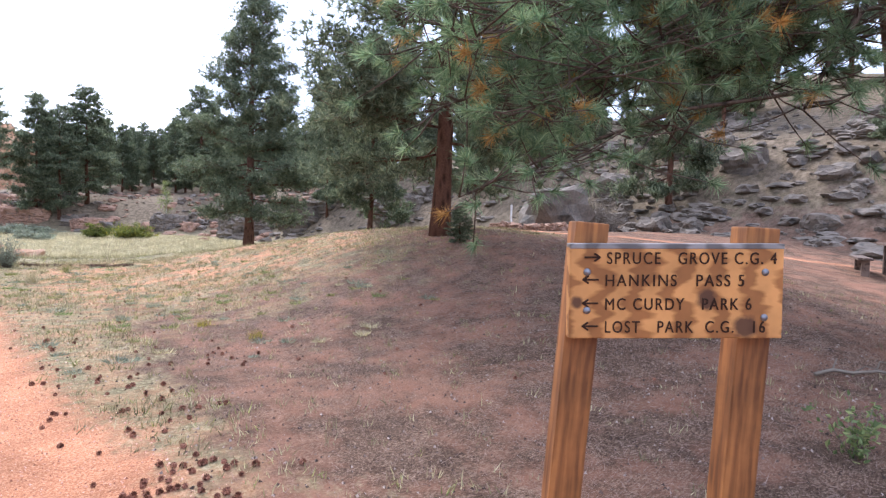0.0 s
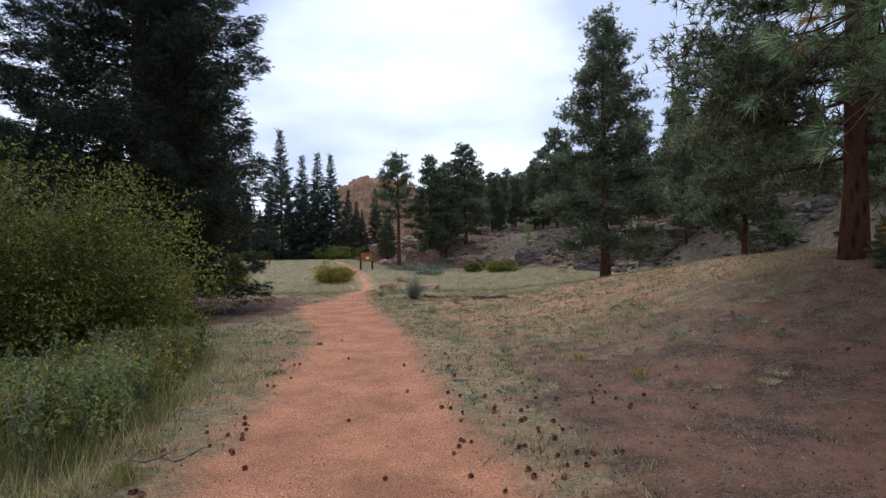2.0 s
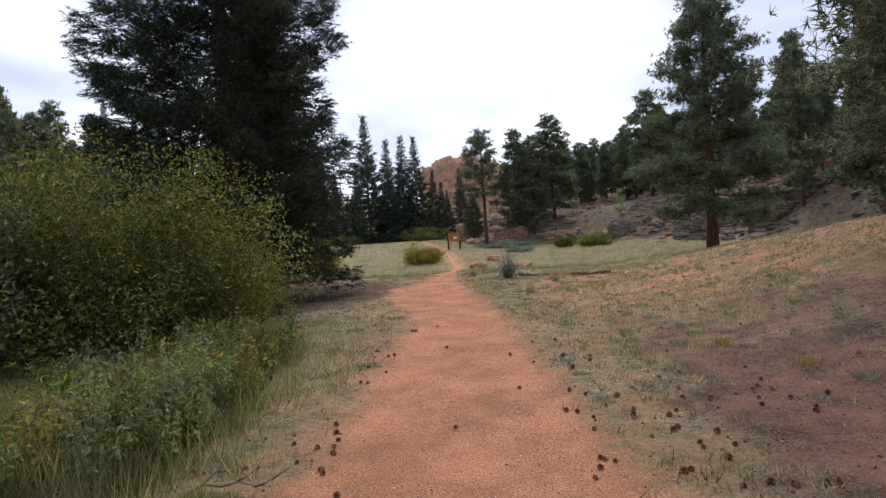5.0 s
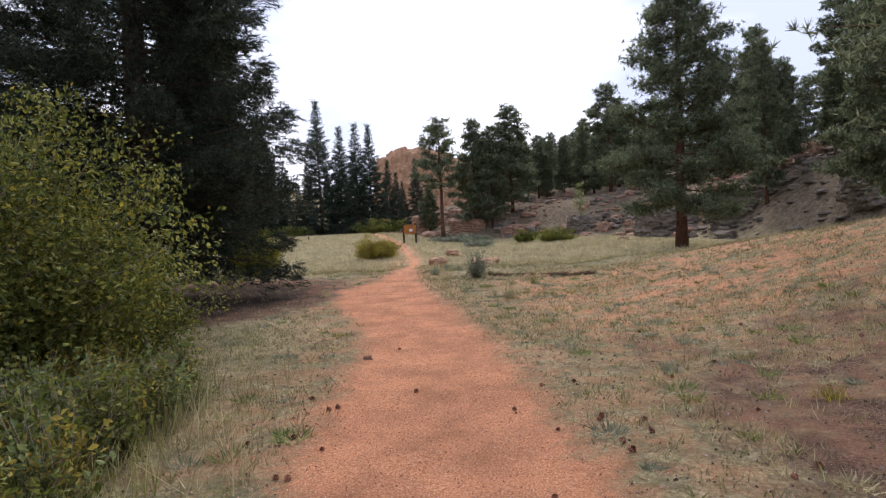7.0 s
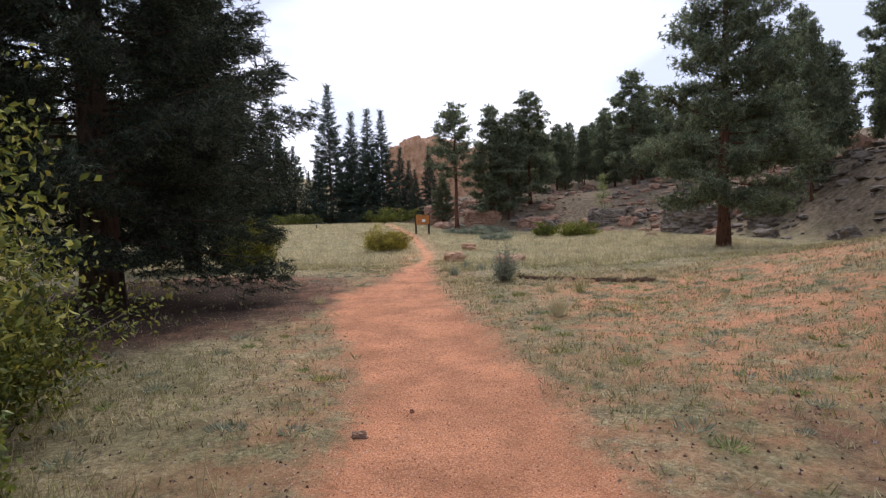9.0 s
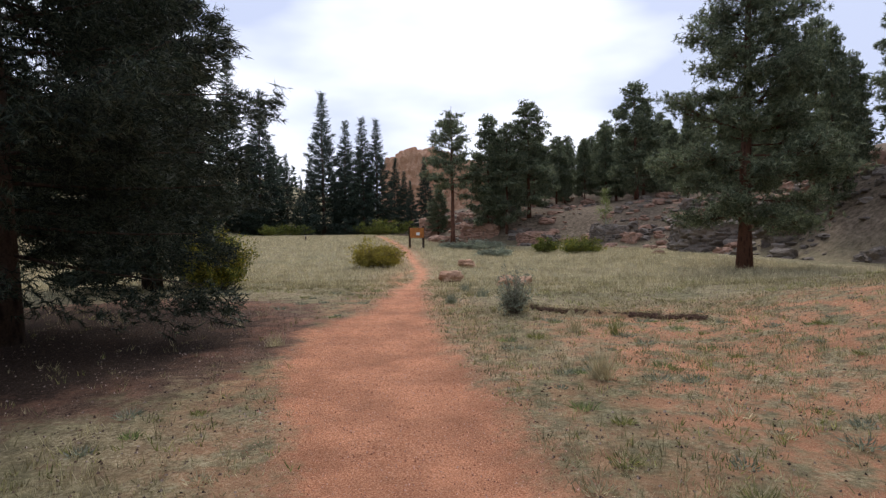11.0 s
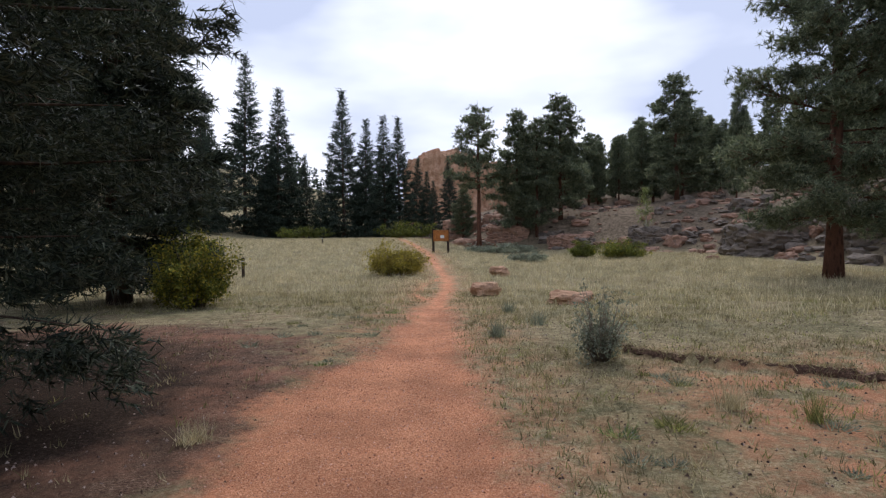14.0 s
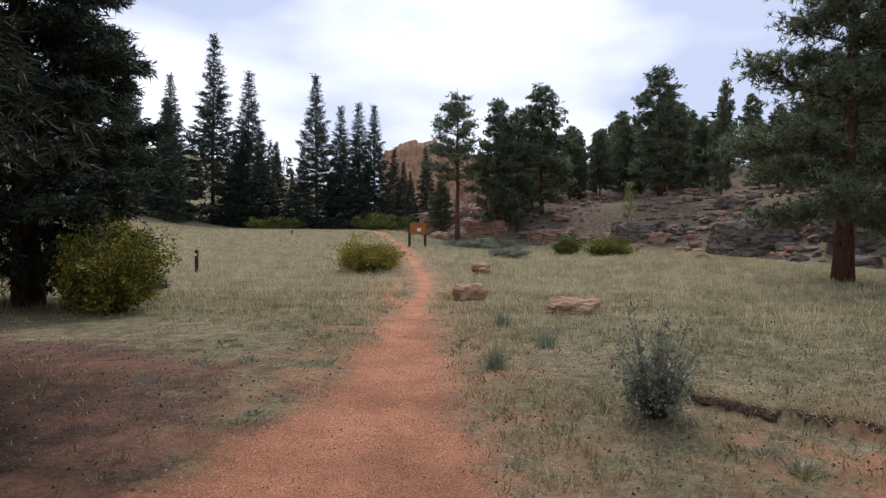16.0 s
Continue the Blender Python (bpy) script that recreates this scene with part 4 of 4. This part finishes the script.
def marker_post(x, y, h, label):
    post = new("marker_post")
    post.location = (x, y, gz(x, y) - 0.1)
    part("stake", box(0.10, 0.10, h + 0.1, (0, 0, (h + 0.1) / 2), 0.008), M_BROWNPOST, post)
    part("plate", box(0.08, 0.012, 0.09, (0, -0.058, h - 0.08)), M_WHITE, post, "small pale plate")
    return tagged(post, label, "post")


marker_post(-10.0, 36.0, 0.85, "short dark marker post with pale plate in meadow")
marker_post(-12.5, 60, 0.7, "short dark marker post far across the meadow")
stake = new("white_stake")
stake.location = (12.9, 12.7, gz(12.9, 12.7) - 0.1)
part("rod", box(0.045, 0.045, 0.9, (0, 0, 0.45), 0.004), M_WHITE, stake)
tagged(stake, "thin white stake behind the stone ring", "stake")


def picnic_table(x, y, turn):
    t = new("picnic_table")
    t.location, t.rotation_euler = (x, y, gz(x, y)), (0, 0, turn)
    for k in range(5):
        part("plank", box(2.0, 0.14, 0.05, (0, -0.3 + 0.15 * k, 0.75), 0.006), M_TABLE, t)
    for s in (-1, 1):
        part("bench", box(2.0, 0.26, 0.05, (0, s * 0.72, 0.44), 0.006), M_TABLE, t)
    for sx in (-0.75, 0.75):
        part("support", box(0.14, 0.5, 0.74, (sx, 0, 0.36), 0.01), M_TABLE, t)
        for s in (-1, 1):
            part("bench_leg", box(0.12, 0.14, 0.43, (sx, s * 0.70, 0.205), 0.01), M_TABLE, t)
    return tagged(t, "weathered brown picnic table on bare red ground", "table")


picnic_table(15.2, 3.4, 0.35)


# ---- pine cones ----
def cone_mesh():
    r = np.random.default_rng(3)
    vs, fs = [], []
    for ring in range(6):
        f = ring / 5
        rad = 0.028 * math.sin(math.pi * (0.18 + 0.72 * f)) + 0.006
        for k in range(7):
            a = (k + 0.5 * (ring % 2)) / 7 * 6.283
            o = np.array([math.cos(a), math.sin(a), 0])
            l = np.array([-math.sin(a), math.cos(a), 0])
            z = np.array([0, 0, -0.03 + 0.062 * f])
            n = len(vs)
            vs += [z, z + o * rad * 0.8 + l * 0.011, z + o * rad * (1.25 + r.uniform(0, 0.2)) + np.array([0, 0, 0.009]), z + o * rad * 0.8 - l * 0.011, z + np.array([0, 0, 0.012])]
            fs += [(n, n + 1, n + 2), (n, n + 2, n + 3), (n + 4, n + 2, n + 1), (n + 4, n + 3, n + 2)]
    return mesh_from("pine_cone", vs, fs, M_CONE)


cone = cone_mesh()
rc = np.random.default_rng(12)
spots = [(-0.52, 5.94), (-0.76, 9.09), (0.36, 6.15), (0.27, 7.9), (0.35, 4.94), (-0.17, 4.53), (0.49, 5.69)]
for cx, cy, sx, sy, n in ((0.62, 6.8, 0.30, 1.2, 20), (0.95, 5.6, 0.35, 0.6, 16), (0.9, 3.4, 0.25, 0.25, 46), (1.1, 4.3, 0.35, 0.4, 14), (1.9, 6.4, 0.5, 0.6, 14),
                          (-1.55, 4.2, 0.25, 0.9, 26), (-1.75, 3.4, 0.3, 0.4, 24), (2.8, 9.0, 1.6, 2.0, 14), (3.6, 6.2, 1.2, 1.4, 8), (-1.5, 7.5, 0.15, 1.4, 10)):
    spots += [(cx + sx * rc.normal(), cy + sy * rc.normal()) for _ in range(n)]
for x, y in spots:
    ob = new("pine_cone", cone)
    s = rc.uniform(0.42, 0.64)
    ob.matrix_basis = (Matrix.Translation((x, y, gz(x, y) + 0.022 * s)) @ Euler((rc.uniform(1.0, 2.1), rc.uniform(-0.4, 0.4), rc.uniform(0, 6.28))).to_matrix().to_4x4()
                       @ Matrix.Diagonal((s, s, s, 1)))
    tagged(ob, "open brown pine cone lying on the ground", "pine cone", "fallen pine cones")


# ---- grass and weeds ----
def grass(name, n, area, per, length, width, mat, label, seed, keep, lean=0.45, spread=0.03):
    r = np.random.default_rng(seed)
    x0, x1, y0, y1 = area
    x, y = r.uniform(x0, x1, n), r.uniform(y0, y1, n)
    ok = keep(x, y, r)
    x, y = x[ok], y[ok]
    c = np.stack([x, y, ground_z(x, y) - 0.01], 1)
    size = r.uniform(0.55, 1.3, len(c))
    b = np.repeat(c, per, 0) + r.normal(0, spread, (len(c) * per, 3)) * np.array([1, 1, 0])
    w = unit(np.array([0, 0, 1.0]) + r.normal(0, lean, (len(b), 3)) * np.array([1, 1, 0.2]))
    tri = blades(r, b, w, length * np.repeat(size, per) * r.uniform(0.6, 1.2, len(b)), width)
    return tagged(new(name, tri_soup(name, tri, mat)), label, "grass", kind="stuff")


def off_path(m):
    return lambda x, y, r: path_distance(x, y) > m + r.normal(0, 0.12, len(x))


def patchy(m, thr, k=1.0):
    return lambda x, y, r: (path_distance(x, y) > m + r.normal(0, 0.15, len(x))) & (wobble(x * 1.9 * k + 3, y * 1.6 * k) + 0.6 * r.normal(size=len(x)) > thr)


def no_duff(x, y):
    return ~((x > 1.6) & (y < 9)) & (np.hypot(x + 6.0, (y - 18) * 0.75) > 4.3)


grass("dry_grass", 60000, (-9, 11, 1.5, 30), 6, 0.085, 0.009, M_GRASS, "short dry grass over the stony ground", 81,
      lambda x, y, r: patchy(0.12, -0.1)(x, y, r) & (no_duff(x, y) | (r.random(len(x)) < np.where(x < 0, 0.10, 0.14))))
grass("green_grass", 24000, (-9, 11, 1.5, 30), 6, 0.08, 0.010, M_GREENGRASS, "low green tufts among dry grass", 82,
      lambda x, y, r: patchy(0.15, 0.5, 1.7)(x, y, r) & (no_duff(x, y) | (r.random(len(x)) < np.where(x < 0, 0.08, 0.10))))
grass("meadow_grass", 58000, (-30, 16, 21, 78), 6, 0.22, 0.012, M_STRAW, "tall straw-coloured meadow grass", 83,
      lambda x, y, r: off_path(0.35)(x, y, r) & (side_of(FOOT, x, y) < 0) & (np.hypot(x + 6.0, (y - 19) * 0.7) > 4.6) & (r.random(len(x)) < 0.25 + 0.75 * S((y - 21) / 14)), 0.3, 0.08)
grass("weeds", 6500, (-6.5, -1.5, -1.0, 9.8), 12, 0.34, 0.008, M_GREENGRASS, "tall green weeds beside the footpath", 84,
      lambda x, y, r: (x < -2.45 - 0.25 * np.abs(y - 6.5) * (y > 6.5) + 0.3 * r.normal(size=len(x))) & (np.hypot(x + 3.0, y - 4.15) > 0.5), 0.38, 0.06)
grass("dry_weeds", 900, (-5.0, -1.5, 1.2, 9.5), 10, 0.36, 0.007, M_GRASS, "dry stalks among the green weeds", 85,
      lambda x, y, r: (x < -2.2 + 0.3 * r.normal(size=len(x))) & (np.hypot(x + 3.0, y - 4.15) > 0.5), 0.35, 0.05)
grass("pine_litter", 45000, (1.0, 9.5, 0.2, 13), 5, 0.075, 0.004, Nodes("fallen_needles", 0.9).done((0.36, 0.25, 0.20)), "fallen pine needles on the slope", 86,
      lambda x, y, r: (path_distance(x, y) > 0.2) & (r.random(len(x)) < S((x - 0.5) / 2) * (1 - S((y - 7) / 6))), 6.0, 0.06)


def leafy_weed(x, y, h, mat, seed, label):
    r = np.random.default_rng(seed)
    ob = new("weed")
    ob.location = (x, y, gz(x, y) - 0.02)
    runs, at = [], []
    for k in range(11):
        e = np.array([*r.normal(0, 0.13, 2), h * r.uniform(0.55, 1.1)])
        runs.append(([np.zeros(3), e * 0.5 + np.array([0, 0, 0.03]), e], (0.004, 0.003, 0.0015)))
        at.append(np.linspace(e * 0.25, e, 22) + r.normal(0, 0.03, (22, 3)))
    tagged(under("branching_stem", tubes_mesh("branching_stem", runs, M_TWIG, 3), ob), kind="stuff")
    under("foliage", tri_soup("foliage", leaves(r, np.concatenate(at), 0.026), mat), ob)
    return tagged(ob, label, "weed", "weeds beside the path")


rw = np.random.default_rng(15)
for k in range(230):
    y = rw.uniform(2.2, 9.2)
    x = -2.35 - abs(rw.normal(0, 0.9)) - 0.12 * abs(y - 5.5)
    if math.hypot(x + 3.0, y - 4.2) < 0.6:
        continue
    leafy_weed(x, y, rw.uniform(0.25, 0.72), (M_GREENBUSH, M_WEED, M_BUSH, M_RABBIT, M_WEED)[k % 5], 300 + k, "leafy green roadside weed among tall grass")


def earth_bank():
    """The small eroded edge where turf overhangs bare soil."""
    r = np.random.default_rng(8)
    pts = []
    for (ax, ay), (bx, by) in zip(STEP, STEP[1:]):
        for k in range(16):
            u = k / 16
            pts.append((ax + (bx - ax) * u + r.normal(0, 0.03), ay + (by - ay) * u + r.normal(0, 0.03)))
    vs, fs = [], []
    for x, y in pts:
        t, jag = gz(x + 0.12, y + 0.17), r.uniform(-0.02, 0.03)
        vs += [(x - 0.01, y - 0.02, t - 0.13), (x - 0.02 + jag, y - 0.03 + jag, t - 0.06 + jag * 0.5), (x + jag, y + jag, t - 0.012 + jag * 0.4), (x + 0.07, y + 0.09, t - 0.02)]
    for i in range(len(pts) - 1):
        for k in range(3):
            a = i * 4 + k
            fs.append((a, a + 4, a + 5, a + 1))
    n = Nodes("dark_root_soil", 0.98, 0.05)
    mat = n.done(n.ramp(n.noise(30, 6, 0.85), (0.36, (0.03, 0.02, 0.015)), (0.52, (0.14, 0.085, 0.06)), (0.66, (0.32, 0.22, 0.15))))
    rim = np.repeat(np.array([v for k, v in enumerate(vs) if k % 4 == 2]), 16, 0) + r.normal(0, 0.04, (len(pts) * 16, 3)) * np.array([1, 1, 0.1])
    hang = unit(np.array([-0.35, -0.5, 0.45]) + r.normal(0, 0.45, rim.shape))
    tagged(new("rim_grass", tri_soup("rim_grass", blades(r, rim, hang, 0.08, 0.008), M_GRASS)), "dry grass overhanging the eroded turf edge", "grass", kind="stuff")
    return tagged(new("earth_bank", mesh_from("earth_bank", vs, fs, mat)), "small eroded turf edge over bare red soil", "bank", kind="structure")


earth_bank()


def grains(name, n, area, size, mat, label, seed, keep):
    """Loose grains, each a small four-sided chip."""
    r = np.random.default_rng(seed)
    x, y = r.uniform(area[0], area[1], n), r.uniform(area[2], area[3], n)
    ok = keep(x, y, r)
    x, y = x[ok], y[ok]
    m = len(x)
    c = np.stack([x, y, ground_z(x, y)], 1)
    s = (size * r.uniform(0.35, 1.0, m) ** 2)[:, None]
    a = r.uniform(0, 6.28, m)
    p = [c + s * np.stack([np.cos(a + k * 2.094), np.sin(a + k * 2.094), np.full(m, -0.1)], 1) * r.uniform(0.6, 1.1, (m, 1)) for k in range(3)]
    t = c + s * np.stack([r.normal(0, 0.25, m), r.normal(0, 0.25, m), r.uniform(0.5, 0.9, m)], 1)
    tri = np.concatenate([np.stack([p[k], p[(k + 1) % 3], t], 1) for k in range(3)])
    return tagged(new(name, tri_soup(name, tri, mat)), label, "gravel", kind="stuff")


def chip_material(name, *stops):
    n = Nodes(name, 0.9)
    return n.done(n.ramp(n.geo.outputs["Random Per Island"], *stops))


grains("path_gravel", 60000, (-2.6, 1.2, 2.0, 24), 0.013, chip_material("red_grit", (0.0, (0.20, 0.075, 0.05)), (0.5, (0.5, 0.23, 0.14)), (1.0, (0.8, 0.52, 0.4))),
       "loose red grit on the footpath", 401, lambda x, y, r: path_distance(x, y) < 0.25 + r.normal(0, 0.15, len(x)))
grains("ground_litter", 42000, (-7, 10, 0.5, 22), 0.022, chip_material("brown_litter", (0.0, (0.05, 0.034, 0.027)), (0.6, (0.13, 0.08, 0.06)), (1.0, (0.48, 0.38, 0.32))),
       "bark chips and clods strewn over the ground", 402, lambda x, y, r: path_distance(x, y) > 0.1 + r.normal(0, 0.15, len(x)))


def dead_branch(x, y, turn, size, label):
    r = np.random.default_rng(int(x * 10) + 50)
    ob = new("fallen_branch")
    ob.location, ob.rotation_euler = (x, y, gz(x, y) + 0.02), (0, 0, turn)
    main = [(k * 0.22 * size, 0.05 * math.sin(k), 0.02 + 0.03 * (k % 2)) for k in range(6)]
    runs = [(main, tuple(q * size for q in (0.022, 0.02, 0.018, 0.014, 0.01, 0.005)))]
    for k in range(1, 6):
        p = np.array(main[k])
        runs.append(([p, p + np.array([0.14, r.normal(0, 0.16), 0.07]) * size, p + np.array([0.28, r.normal(0, 0.26), 0.05]) * size], (0.009, 0.006, 0.003)))
    under("wood", tubes_mesh("wood", runs, M_TWIG, 5), ob)
    return tagged(ob, label, "branch")


dead_branch(5.9, 1.9, -0.6, 0.9, "grey fallen branch lying on pine needles")
dead_branch(-2.05, 4.75, 0.3, 0.45, "thin dead stick beside the footpath")
leafy_weed(4.35, 1.15, 0.35, M_WEED, 555, "small leafy green plant near the sign")


def tuft(x, y, h, n, mat, label, seed, w=0.006, spread=0.05):
    r = np.random.default_rng(seed)
    ob = new("grass_tuft")
    ob.location = (x, y, gz(x, y))
    b = r.normal(0, spread, (n, 3)) * np.array([1, 1, 0]) - np.array([0, 0, 0.01])
    wy = unit(np.array([0, 0, 1.0]) + r.normal(0, 0.38, (n, 3)) * np.array([1, 1, 0.1]))
    under("foliage", tri_soup("foliage", blades(r, b, wy, h, w, 0.08), mat), ob)
    return tagged(ob, label, "grass tuft")


for k, (x, y, h, n, mat, lab) in enumerate(((0.85, 14.6, 0.36, 240, M_STRAW, "pale bunch of dry grass"), (1.7, 16.9, 0.32, 120, M_GREENGRASS, "green conifer-like seedling tuft"),
                                            (-0.5, 20.5, 0.28, 260, M_OLIVE, "grey-green clump of grass at path edge"), (-1.9, 4.6, 0.22, 200, M_GREENGRASS, "green tuft beside fallen cones"),
                                            (0.75, 19.2, 0.3, 160, M_STRAW, "dry grass at the foot of shrub"), (2.4, 8.2, 0.14, 110, M_RABBIT, "small yellow-green tuft of grass"),
                                            (1.6, 9.2, 0.14, 110, M_OLIVE, "small grey-green tuft of grass"), (2.7, 7.0, 0.14, 100, M_RABBIT, "small yellow-green tuft of grass"),
                                            (1.2, 17.2, 0.25, 150, M_STRAW, "dry grass bunch by eroded bank"), (0.2, 21.5, 0.26, 220, M_OLIVE, "low sage clump in grass"),
                                            (-0.1, 23.5, 0.26, 220, M_OLIVE, "low sage clump in grass"), (-2.9, 16.5, 0.2, 120, M_STRAW, "dry grass bunch under spruce"))):
    tuft(x, y, h, n, mat, lab, 90 + k)


def ground_plant(x, y, r0, mat, seed, label):
    """A flat rosette or mat of short pointed leaves."""
    r = np.random.default_rng(seed)
    n = 70
    ob = new("ground_plant")
    ob.location = (x, y, gz(x, y))
    a, d = r.uniform(0, 6.28, n), r0 * r.uniform(0, 1, n) ** 0.7
    b = np.stack([np.cos(a) * d, np.sin(a) * d, np.full(n, -0.005)], 1)
    w = unit(np.stack([np.cos(a) * 0.9, np.sin(a) * 0.9, r.uniform(0.35, 1.3, n)], 1) + r.normal(0, 0.3, (n, 3)))
    under("foliage", tri_soup("foliage", blades(r, b, w, r0 * 0.75, 0.011), mat), ob)
    return tagged(ob, label, "plant", "low plants on the bare soil")


rp = np.random.default_rng(44)
kinds = ((M_OLIVE, "small grey-green rosette on red gravel"), (M_WEED, "low green plant on stony soil"),
         (M_STRAW, "short dry bunch of pale grass"), (M_OLIVE, "grey-green mat of leaves in dry grass"), (M_GREENGRASS, "low yellow-green plant in dry grass"))
for k in range(230):
    if k % 3:
        x, y = rp.uniform(-0.2, 5.5), rp.uniform(6, 18.5)
    else:
        x, y = rp.uniform(-4.6, -1.4), rp.uniform(7.5, 24)
    if path_distance(x, y) < 0.08 or math.hypot(x + 6.6, y - 16.8) < 4.2:
        continue
    mat, lab = kinds[rp.integers(0, 5)]
    ground_plant(x, y, rp.uniform(0.05, 0.13), mat, 700 + k, lab)
